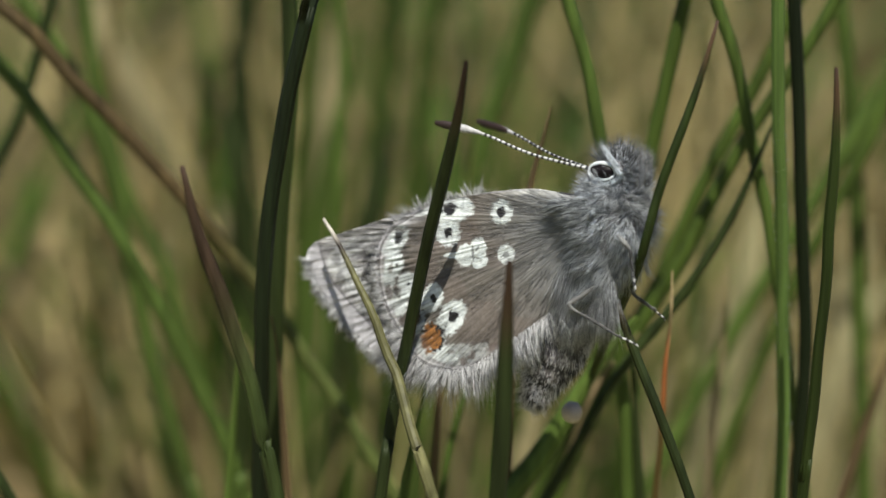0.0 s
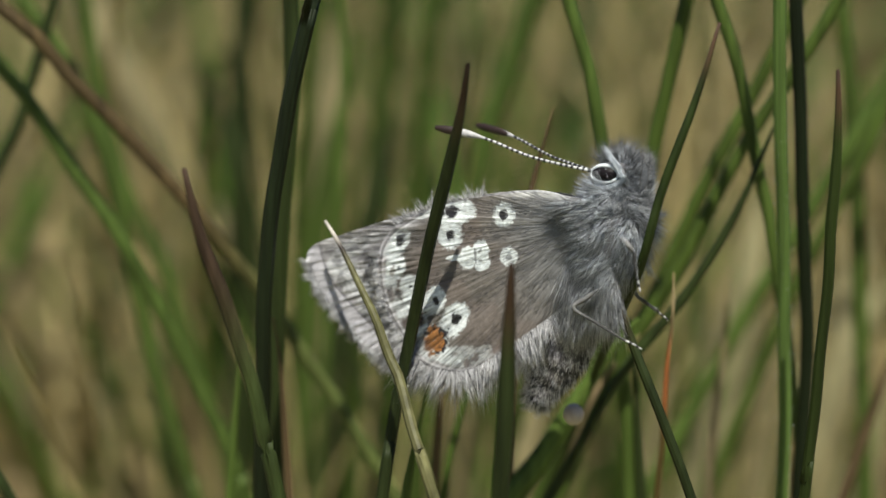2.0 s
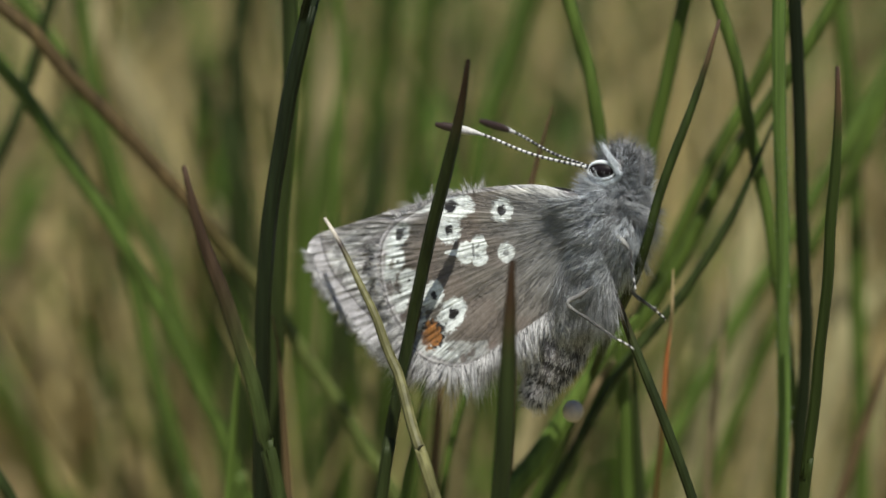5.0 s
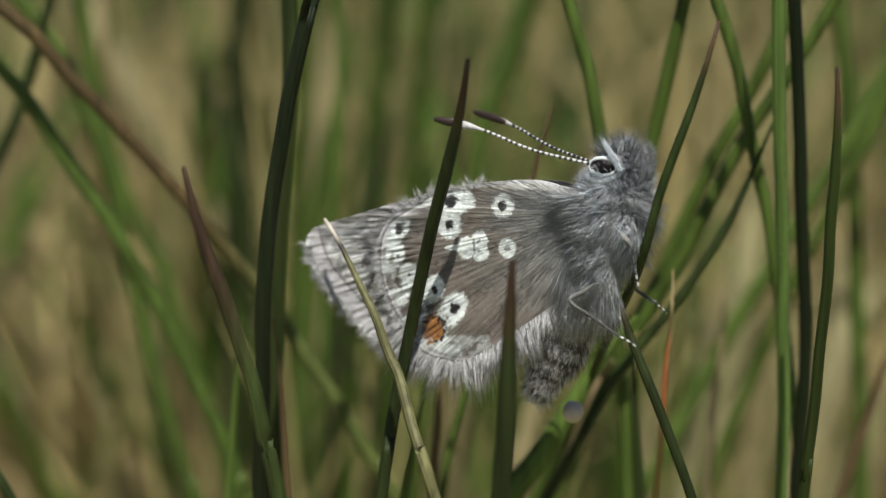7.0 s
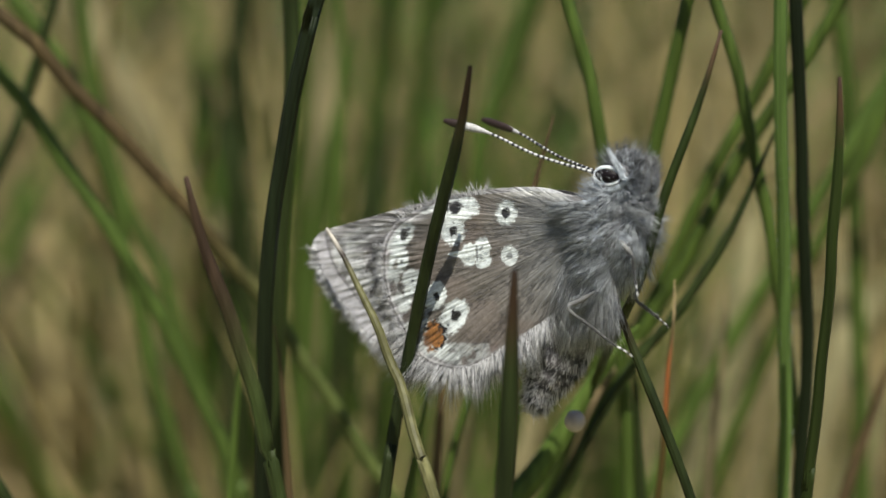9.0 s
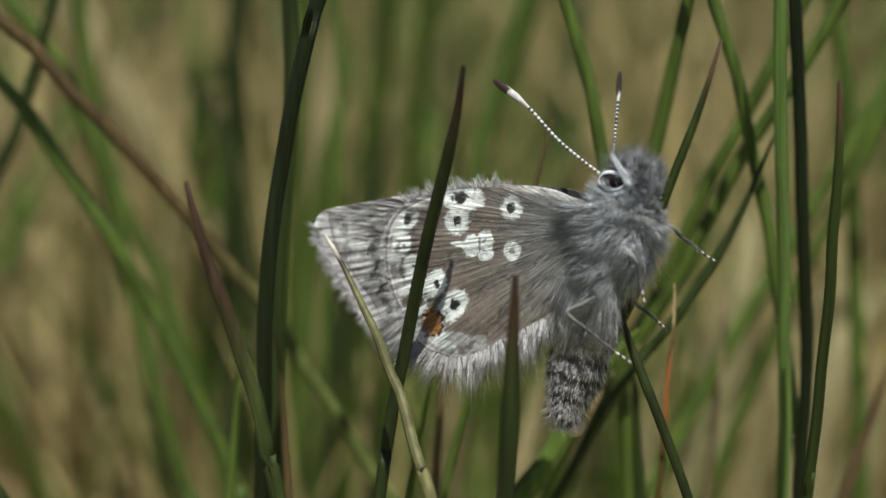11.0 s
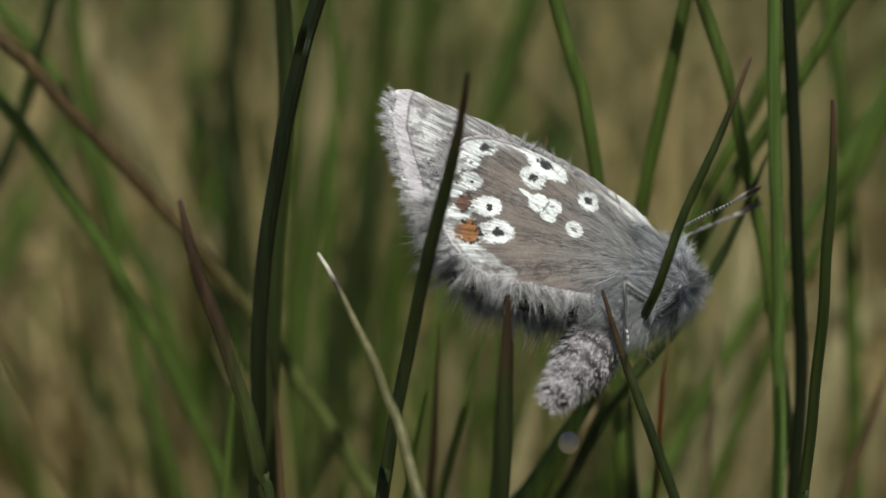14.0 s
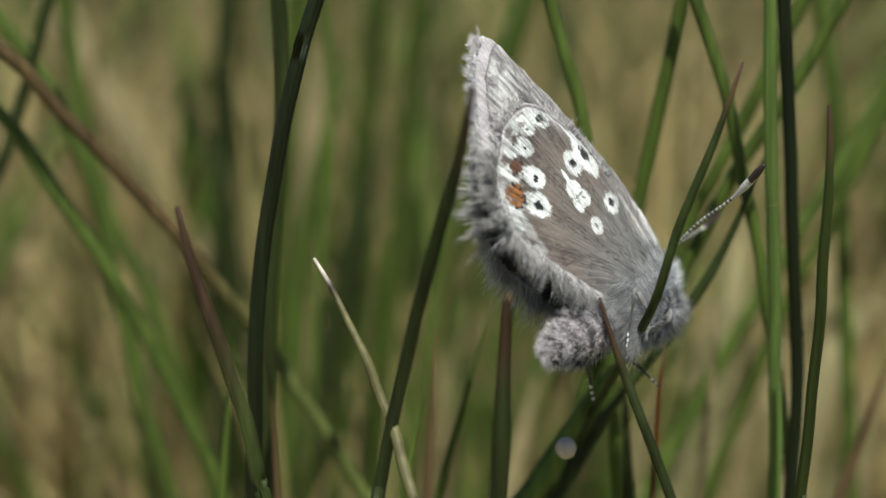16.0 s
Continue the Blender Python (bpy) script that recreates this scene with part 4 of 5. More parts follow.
def wing_fur(outline, depth, count, side, parent, colour, mid, length, seed, low=-9.0, margin=0.94):
    """Fine hairs that lie along a wing, away from its base, in the wing's own colours."""
    r = np.random.default_rng(seed)
    rim = loop_spline(outline, 400)
    j = r.integers(0, 400, count)
    e = np.sqrt(r.random(count)) * margin
    uv = np.array(mid) + e[:, None] * (rim[j] - np.array(mid))
    d = uv - WING_BASE
    d /= np.linalg.norm(d, axis=1)[:, None]
    turn = r.normal(size=count) * 0.16
    d = np.stack([d[:, 0] * np.cos(turn) - d[:, 1] * np.sin(turn), d[:, 0] * np.sin(turn) + d[:, 1] * np.cos(turn)], 1)
    camber = 0.22 * np.sin(np.clip((6.5 - uv[:, 0]) / 13, 0, 1) * np.pi) * 0.8
    w = depth + camber
    roots = np.stack([uv[:, 0], -w * side, uv[:, 1]], 1)
    near = step(4.8, 1.4, np.hypot(*(uv - WING_BASE).T))
    ways = np.stack([d[:, 0], -(0.06 + 0.1 * near + 0.08 * r.random(count)) * side, d[:, 1]], 1)
    col = colour(uv[:, 0], uv[:, 1], e)
    col = lerp(col, (0.25, 0.25, 0.255), 0.16 + 0.4 * near) * (1 + (r.random(count) * 0.8 - 0.4) * (0.4 + 0.6 * near))[:, None]
    return strands("hair", roots, ways, length * (0.5 + 0.8 * r.random(count)) * (0.6 + 1.1 * near), 0.006, col, parent)


def fringe(rim, start, stop, count, length, depth, side, parent, seed, down=0.0, dark=0.15, pale=1.0, inset=0.0):
    """Loose hairs along a stretch of a wing's rim."""
    r = np.random.default_rng(seed)
    n = len(rim)
    t = start + (stop - start) * r.random(count)
    i = np.floor(t).astype(int) % n
    p, q = rim[i], rim[(i + 1) % n]
    pos = p + (q - p) * r.random(count)[:, None]
    pos = pos + (rim.mean(axis=0) - pos) * (inset * r.random(count) ** 1.5)[:, None]
    tan = rim[(i + 3) % n] - rim[(i - 3) % n]
    tan /= np.linalg.norm(tan, axis=1)[:, None]
    out = np.stack([-tan[:, 1], tan[:, 0]], 1)
    centre = rim.mean(axis=0)
    out *= np.sign(((pos - centre) * out).sum(1))[:, None]
    lock = np.floor(t / n * 190 + 0.6 * r.random(count))
    sweep_lock = np.stack([np.sin(lock * 12.9), np.sin(lock * 7.3 + 1)], 1)
    length = length * (0.8 + 0.35 * np.sin(lock * 4.7))
    out = out + np.array([-0.1, -down]) + r.normal(size=(count, 2)) * 0.14 + sweep_lock * 0.35
    camber = 0.22 * np.sin(np.clip((6.5 - pos[:, 0]) / 13, 0, 1) * np.pi) * 0.8
    roots = np.stack([pos[:, 0], -(wing_depth(pos[:, 0], pos[:, 1], depth, side) + (camber - 0.01) * side) + r.normal(size=count) * 0.04, pos[:, 1]], 1)
    ways = np.stack([out[:, 0], r.normal(size=count) * 0.18 - 1.2 * down * side + np.sin(lock * 9.1) * 0.3, out[:, 1]], 1)
    tone = np.where(r.random(count) < dark, 0.10, pale * (0.26 + 0.42 * r.random(count)))[:, None]
    col = tone * np.array([1.0, 0.99, 1.0])
    return strands("fringe", roots, ways, length * (0.35 + 0.95 * r.random(count)), 0.0105, col, parent, (0, 0, -0.1), "pale hairy fringe")


def rim_span(rim, a, b):
    """Indices of the rim's points nearest to a and to b, in its running order."""
    i = int(np.argmin(np.linalg.norm(rim - np.array(a), axis=1)))
    j = int(np.argmin(np.linalg.norm(rim - np.array(b), axis=1)))
    return (i, j) if j > i else (i, j + len(rim))


forewings = []


def build_wings():
    for side, off in ((1, 0.0), (-1, 0.0)):
        h, rim = wing("hindwing", HIND, hind_colour, off, (1.0, -1.7), "grey-brown hindwing with white-ringed black spots and an orange mark" if side > 0 else "far hindwing, black inside", side, *((640, 180) if side > 0 else (240, 70)))
        s, e = rim_span(rim, (-3.2, 0.2), (-2.75, -4.4))
        fringe(rim, s, e, 2000, 0.55, off, side, h, 41, 0.0, 0.2, 1.2, 0.03)
        s, e = rim_span(rim, (-3.2, -3.4), (4.6, -3.7))
        fringe(rim, s, e, 4700 if side > 0 else 3200, 1.5 if side > 0 else 1.25, off, side, h, 42, 0.25, 0.2, 1.15, 0.05)
        s, e = rim_span(rim, (2.0, 1.45), (-2.2, 1.05))
        fringe(rim, s, e, 350, 0.6, off, side, h, 43)
        f, rim = wing("forewing", FORE, fore_colour, off - 0.07, (-1.5, -0.8), "streaky grey forewing with dark marks" if side > 0 else "far forewing, black inside", side, *((560, 150) if side > 0 else (240, 70)))
        forewings.append(f)
        s, e = rim_span(rim, (-6.84, 0.6), (-3.2, -5.15))
        fringe(rim, s, e, 3400, 0.42, off - 0.07, side, f, 44, 0.0, 0.15, 1.3, 0.06)
        if side > 0:
            wing_fur(HIND, 0.0, 9000, side, h, hind_colour, (1.0, -1.7), 0.3, 45)
            wing_fur(FORE, -0.06, 2600, side, f, fore_colour, (-1.5, -0.8), 0.55, 46)


build_wings()


def lump(name, centre, radii, mat, colour, parent, turn=(0, 0, 0), bumps=0.06, label="", seg=48, ringn=28, shape=None):
    """A rounded body part: an uneven ellipsoid; centre and radii along the butterfly's x, depth and z."""
    v, c = [], []
    R = Euler([radians(a) for a in turn]).to_matrix()
    for i in range(ringn + 1):
        th = math.pi * i / ringn
        for j in range(seg):
            ph = 2 * math.pi * j / seg
            d = Vector((math.sin(th) * math.cos(ph), math.sin(th) * math.sin(ph), math.cos(th)))
            k = 1 + bumps * noise.noise(d * 3.1 + Vector(centre)) + bumps * 0.5 * noise.noise(d * 9)
            if shape:
                k *= shape(d)
            p = R @ Vector((d.x * radii[0] * k, d.y * radii[1] * k, d.z * radii[2] * k)) + Vector(centre)
            v.append(p * MM)
            c.append(np.array(colour) * (0.8 + 0.4 * (0.5 + 0.5 * noise.noise(d * 14))))
    f = [(i * seg + j, (i + 1) * seg + j, (i + 1) * seg + (j + 1) % seg, i * seg + (j + 1) % seg) for i in range(ringn) for j in range(seg)]
    return link_mesh(name, v, f, mat, np.array(c), parent, label)


def body_fur(name, centre, radii, count, length, flow, parent, seed, dark=0.35, tone=(0.46, 0.488, 0.525), lift=0.75, turn=(0, 0, 0), keep=None, width=0.0085):
    """Hairs all over a rounded part, standing out and swept along flow."""
    r = np.random.default_rng(seed)
    d = r.normal(size=(count, 3))
    d /= np.linalg.norm(d, axis=1)[:, None]
    if keep:
        d = d[keep(d)]
    m = len(d)
    R = np.array(Euler([radians(a) for a in turn]).to_matrix())
    roots = (d * np.array(radii)) @ R.T * 0.97 + np.array(centre)
    out = (d / np.array(radii)) @ R.T
    out /= np.linalg.norm(out, axis=1)[:, None]
    tuft = np.stack([vnoise(roots[:, 0] * 2.2 + q, roots[:, 2] * 2.2 + roots[:, 1] * 1.7, seed + q) - 0.5 for q in range(3)], 1)
    ways = out * lift + np.array(flow)[None] + tuft * 1.6 + r.normal(size=(m, 3)) * 0.14
    ways /= np.linalg.norm(ways, axis=1)[:, None]
    seeds = r.choice(m, max(30, m // 34), replace=False)
    near = np.argmin(((roots[:, None] - roots[None, seeds]) ** 2).sum(2), axis=1)
    goal = roots[seeds][near] + ways[seeds][near] * length * (0.7 + 0.6 * r.random(len(seeds)))[near][:, None]
    pull = goal - roots
    ways = ways * 0.6 + pull / np.linalg.norm(pull, axis=1)[:, None] * 0.4
    shade = (0.62 + 0.9 * r.random(len(seeds)) ** 1.3)[near]
    t = (np.where(r.random(m) < dark, 0.2 + 0.25 * r.random(m), 0.75 + 0.7 * r.random(m)) * shade)[:, None]
    return strands(name, roots, ways, length * (0.45 + 0.8 * r.random(m)), width, np.array(tone) * t, parent, (0, 0, -0.1))


def build_thorax():
    c, rad = (6.95, 0.95, -1.3), (1.45, 1.4, 2.0)
    th = lump("thorax", c, rad, M_SKIN, (0.09, 0.09, 0.095), butterfly, (0, 18, 0), 0.08, "furry grey thorax")
    body_fur("fur", c, rad, 9000, 1.0, (-0.55, 0, -0.45), th, 51, 0.3, turn=(0, 18, 0))
    body_fur("collar", (7.15, 0.95, 0.2), (1.05, 1.2, 0.95), 4200, 0.75, (-0.35, 0, 0.0), th, 53, 0.3)
    body_fur("breast", (8.0, 1.0, -0.45), (0.75, 1.0, 1.0), 3600, 0.8, (0.2, 0, -0.35), th, 54, 0.4, tone=(0.42, 0.435, 0.46))
    # long pale hairs that lie from the thorax over the wing base
    r = np.random.default_rng(52)
    n = 4600
    a = r.random(n) * 3.6 - 1.8
    lock = np.floor(a * 9)
    roots = np.stack([6.1 + 0.6 * np.cos(a) + r.normal(size=n) * 0.25, -0.25 - 0.25 * r.random(n), -1.5 + 1.8 * np.sin(a)], 1)
    ways = np.stack([-0.9 + 0 * a, -0.14 + 0.1 * np.sin(lock * 5.1) + r.normal(size=n) * 0.1, -0.25 + 0.25 * np.sin(a) + r.normal(size=n) * 0.2 - 0.5 * (a < -0.7)], 1)
    m = 4400
    side_roots = np.stack([4.9 + 2.1 * r.random(m), -0.3 + 0.5 * r.random(m), -2.0 - 2.0 * r.random(m)], 1)
    side_ways = np.stack([-0.35 + 0.12 * (side_roots[:, 0] - 5.5) + r.normal(size=m) * 0.14, -0.12 + r.normal(size=m) * 0.1, np.full(m, -0.9)], 1)
    strands("side_hair", side_roots, side_ways, 2.3 * (0.4 + 0.7 * r.random(m)), 0.0085, np.where(r.random(m) < 0.3, 0.1, 0.24 + 0.45 * r.random(m))[:, None] * np.array([0.97, 0.99, 1.03]), th)
    strands("wing_base_hair", roots, ways, 1.35 * (0.5 + 0.7 * r.random(n)) * (0.8 + 0.3 * np.sin(lock * 2.7)), 0.008, (np.where(r.random(n) < 0.25, 0.08, 0.28 + 0.38 * r.random(n)) * (0.92 + 0.12 * np.sin(lock * 3.9)))[:, None] * np.array([0.95, 1.0, 1.05]), th)


build_thorax()


def build_head():
    c, rad = (7.75, 1.0, 0.95), (0.85, 0.95, 0.85)
    head = lump("head", c, rad, M_SKIN, (0.1, 0.1, 0.11), butterfly, (0, 0, 0), 0.05, "furry head with black eyes ringed white")
    keep = lambda d: ~((np.abs(d[:, 1]) > 0.4) & (np.hypot((d[:, 0] + 0.4) / 0.95, (d[:, 2] - 0.34) / 0.56) < 1))
    body_fur("fur", c, rad, 5200, 0.62, (0.3, 0, 0.1), head, 61, 0.5, tone=(0.36, 0.385, 0.425), keep=keep)
    r = np.random.default_rng(62)
    n = 1900
    a, b = radians(150) * r.random(n) - radians(38), r.normal(size=n) * 0.55
    out = np.stack([np.sin(a) * np.cos(b), -np.sin(b), np.cos(a) * np.cos(b)], 1)
    roots = np.array(c) + out * np.array(rad) * 0.95
    clear = (np.abs(roots[:, 1] - 1.0) < 0.5) | (np.hypot((roots[:, 0] - 7.45) / 0.85, (roots[:, 2] - 1.22) / 0.5) > 1)
    out, roots, a = out[clear], roots[clear], a[clear]
    n = len(a)
    strands("crest", roots, out + r.normal(size=(n, 3)) * 0.13, (1.1 - 0.35 * step(0.6, 1.8, a)) * (0.3 + 0.85 * r.random(n)), 0.0075, np.where(r.random(n) < 0.86, 0.008 + 0.02 * r.random(n), 0.3)[:, None] * np.array([0.95, 1, 1.1]), head)
    n = 240
    k = r.random(n)
    roots = np.stack([8.14 + 0.06 * r.normal(size=n), -0.06 + r.normal(size=n) * 0.06, 0.9 + 0.5 * k], 1)
    tip = np.array([7.72, -0.15, 2.35])
    strands("lock", roots, tip - roots + r.normal(size=(n, 3)) * 0.03, np.linalg.norm(tip - roots, axis=1) * (0.55 + 0.5 * r.random(n)), 0.011, (0.4 + 0.35 * r.random(n))[:, None] * np.array([0.9, 0.97, 1.05]), head)
    n = 700
    a = radians(195) + radians(150) * r.random(n)
    roots = np.stack([7.45 + 0.72 * np.cos(a), 0.08 + 0.05 * r.normal(size=n), 1.2 + 0.42 * np.sin(a)], 1)
    ways = np.stack([np.cos(a) * 0.6 + r.normal(size=n) * 0.2, -0.25 + r.normal(size=n) * 0.1, np.sin(a)], 1)
    strands("cheek", roots, ways, 0.3 * (0.6 + 0.6 * r.random(n)), 0.01, (0.5 + 0.3 * r.random(n))[:, None] * np.array([0.88, 0.96, 1.04]), head)
    for s in (1, -1):
        y = 1.0 - s * 0.9
        lump("eye", (7.44, y, 1.24), (0.59, 0.29, 0.32), M_EYE, (0.01, 0.01, 0.01), head, (0, 14, 0), 0.0, "glossy black eye")
        t = np.linspace(0, 2 * np.pi, 60)
        ring = np.stack([0.58 * np.cos(t), 0 * t, 0.34 * np.sin(t)], 1)
        a = radians(14)
        ring = np.stack([ring[:, 0] * math.cos(a) + ring[:, 2] * math.sin(a), ring[:, 1], -ring[:, 0] * math.sin(a) + ring[:, 2] * math.cos(a)], 1) + np.array([7.45, y - s * 0.1, 1.24])
        v, f = sweep(ring, 0.02 + 0.065 * np.clip(np.sin(t + 0.15), 0, 1) + 0.04 * np.clip(-np.sin(t), 0, 1) + 0.006 * np.cos(t * 9), 10)
        link_mesh("eye_rim", v * MM, f, M_HAIR, np.tile([0.82, 0.86, 0.9], (len(v), 1)), head, "ring of white scales")
        path, g = spline([(8.3, 1.0 - s * 0.35, 0.1), (8.75, 1.0 - s * 0.4, 0.45), (8.95, 1.0 - s * 0.42, 1.0), (8.98, 1.0 - s * 0.42, 1.55)], 24)
        v, f = sweep(path, 0.17 * np.sin(np.linspace(0.5, 2.95, 24)), 10)
        link_mesh("palp", v * MM, f, M_HAIR, np.tile([0.1, 0.105, 0.115], (len(v), 1)), head, "grey hairy palp")
        k = r.integers(2, 24, 420)
        out = r.normal(size=(420, 3)) * 0.55 + np.array([0.35, 0, 0.75])
        strands("palp_hair", path[k], out, 0.45 * (0.5 + 0.6 * r.random(420)), 0.008, (0.08 + 0.22 * r.random(420))[:, None] * np.array([1, 1, 1.03]), head)
    return head


head = build_head()


def build_abdomen():
    """Along its own x, from the thorax to the tip; 6.7 mm long, ringed."""
    L, n, sides = 6.7, 120, 40
    x = np.linspace(-0.6, L, n)
    t = np.clip(x / L, 0, 1)
    rad = (1.04 + 0.14 * np.sin(t * 2.6)) * (1 - 0.5 * step(0.55, 1.02, t) - 0.35 * step(0.93, 1.0, t)) - 0.1
    rad = rad * (1 + 0.05 * np.abs(np.sin(t * np.pi * 7.5)) ** 0.5)
    path = np.stack([x, 0 * x, 0 * x], 1)
    v, f = sweep(path, rad, sides)
    seg = np.abs(np.sin(np.repeat(t, sides) * np.pi * 7.5))
    c = lerp((0.03, 0.026, 0.029), (0.2, 0.18, 0.195), seg) * (0.6 + 0.8 * vnoise(v[:, 0] * 9, v[:, 1] * 9 + v[:, 2] * 7, 3))[:, None]
    ab = link_mesh("abdomen", v * MM, f, M_SKIN, c, butterfly, "dark ringed abdomen with silvery hairs")
    r = np.random.default_rng(71)
    m = 12000
    q = r.random(m)
    a = r.random(m) * 2 * np.pi
    rr = np.interp(q * L, x, rad)
    roots = np.stack([q * L, rr * np.cos(a), rr * np.sin(a)], 1)
    edge = step(0.75, 1.0, np.abs(np.sin(a)))
    fore = 0.95 - 0.3 * step(0.9, 1.0, q)
    ways = np.stack([fore, np.cos(a) * 0.3, np.sin(a) * 0.3 * (1 + edge)], 1) + r.normal(size=(m, 3)) * 0.16
    ringed = 0.3 * np.abs(np.sin(q * np.pi * 7.5)) + 1.2 * vnoise(q * 60, a * 9, 17) + 0.12 * r.normal(size=m)
    tone = np.where(ringed < 0.78 - 0.2 * step(0.7, 0.97, q), 0.02 + 0.04 * r.random(m), 0.55 + 0.4 * r.random(m))[:, None]
    strands("fur", roots, ways, (0.17 + 0.4 * edge * r.random(m) + 0.12 * step(0.85, 1.0, q)) * (0.5 + 0.8 * r.random(m)), 0.0105, tone * np.array([1, 0.97, 1.0]), ab)
    v, f = sweep(np.array([[L - 0.25, 0, 0], [L + 0.02, 0, 0], [L + 0.05, 0, 0]]), [0.2, 0.13, 0.08], 24)
    link_mesh("abdomen_tip", v * MM, f, M_SKIN, np.tile([0.07, 0.045, 0.04], (len(v), 1)), ab, "dark abdomen opening")
    return ab


abdomen = build_abdomen()


def build_antenna(dark_from, share):
    """Along its own x: a banded shaft of 5 mm and a club."""
    path, g = spline([(0, 0, 0), (2.6, 0, -0.1), (5.0, 0, 0.12), (7.2, 0, 0.0)], 180)
    club = step(4.9, 5.9, g) * (1 - step(6.7, 7.3, g) * 0.75)
    rad = 0.064 + 0.108 * club
    k = int(np.searchsorted(g, 5.0))
    band = (np.mod(g / 0.25, 1) < share)
    col = np.where(band[:, None], (0.012, 0.011, 0.012), (0.46, 0.46, 0.45))
    club_col = lerp((0.4, 0.39, 0.385), (0.016, 0.009, 0.007), step(dark_from, dark_from + 0.35, g))
    sides = 10
    v, f = sweep(path[:k + 1], rad[:k + 1], sides)
    ob = link_mesh("antenna", v * MM, f, M_LEG, np.repeat(col[:k + 1], sides, axis=0), butterfly, "antenna banded black and white", smooth=True)
    v, f = sweep(path[k:], rad[k:], sides, flat=0.7)
    c = np.repeat(club_col[k:], sides, axis=0)
    under = np.tile(np.sin(np.linspace(0, 2 * np.pi, sides, endpoint=False)), len(path) - k) > 0.2
    under &= np.repeat(g[k:] > dark_from, sides)
    c[under] = (0.022, 0.012, 0.009)
    link_mesh("club", v * MM, f, M_LEG, c, ob, "dark brown antenna club, white beneath")
    return ob


antenna_near, antenna_far = build_antenna(6.2, 0.4), build_antenna(5.3, 0.7)


def build_leg(length, bow, label, seed, thick=1.0, knee=0.34):
    """A jointed leg along its own x, from hip to claw, its knee set off by bow; the banded foot is a piece of its own."""
    r = np.random.default_rng(seed)
    p = np.array([(0, 0, 0), (0.45 * knee, 0, 0.5 * bow / length), (knee, 0, bow / length), (0.5 * knee + 0.33, 0.01, 0.7 * bow / length), (0.74, 0, 0.3 * bow / length)]) * length
    path, g = spline(p, 60)
    rad = np.interp(np.linspace(0, 1, 60), [0, 0.12, 0.25, 0.44, 0.5, 0.62, 1], [0.03, 0.11, 0.12, 0.075, 0.065, 0.08, 0.05]) * thick
    v, f = sweep(path, rad, 9)
    tone = np.interp(np.linspace(0, 1, 60), [0, 0.12, 0.4, 0.5, 0.62, 1], [0.08, 0.17, 0.17, 0.05, 0.022, 0.03]) * (0.7 + 0.6 * vnoise(g * 5, g * 0, seed))
    leg = link_mesh("leg", v * MM, f, M_LEG, np.repeat(tone[:, None] * np.array([1, 0.97, 0.95]), 9, axis=0), butterfly, label)
    q = np.array([p[-1], (0.86 * length, 0.02, 0.12 * bow), (0.95 * length, 0, 0.02 * bow), (length, 0, -0.03)])
    foot, g2 = spline(q, 40)
    v, f = sweep(foot, np.interp(np.linspace(0, 1, 40), [0, 0.9, 1], [0.052, 0.042, 0.018]) * thick, 8)
    band = (np.mod(g2 / 0.3, 1) < 0.5)[:, None]
    link_mesh("foot", v * MM, f, M_LEG, np.repeat(np.where(band, (0.02, 0.018, 0.02), (0.42, 0.41, 0.41)), 8, axis=0), leg, "foot banded black and white")
    i = r.integers(0, 59, 420)
    d = np.gradient(path, axis=0)[i]
    d /= np.linalg.norm(d, axis=1)[:, None]
    strands("leg_hair", path[i] + d * rad[i][:, None] * 0.2, d + r.normal(size=(420, 3)) * 0.4, 0.22 * (0.5 + r.random(420)), 0.008, np.where(r.random(420) < 0.4, 0.5, 0.03 + 0.16 * r.random(420))[:, None] * np.ones(3), leg)
    return leg


LEG = "thin grey leg with white scales"
leg_hind = build_leg(3.0, 1.3, LEG, 81, 0.85, 0.02)
leg_mid = build_leg(3.0, -0.35, LEG, 82)
leg_front = build_leg(2.5, 0.35, LEG, 83)
leg_far_front = build_leg(3.4, 0.7, LEG, 84)
leg_far_hind = build_leg(3.6, 0.45, LEG, 85, 1.5)


# ---- what moves ----
def sway(ob, rows):
    """Rows of seconds, lean in degrees along x and away from the camera about the root, and the root's shift along x, up and along y in mm."""
    p = ob.location.copy()
    walk(ob, [(t, pose(p.x + dx * MM, p.y + dy * MM, p.z + dz * MM, b, a, 0)) for t, a, b, dx, dz, dy in ((*r, 0, 0)[:6] for r in rows)])


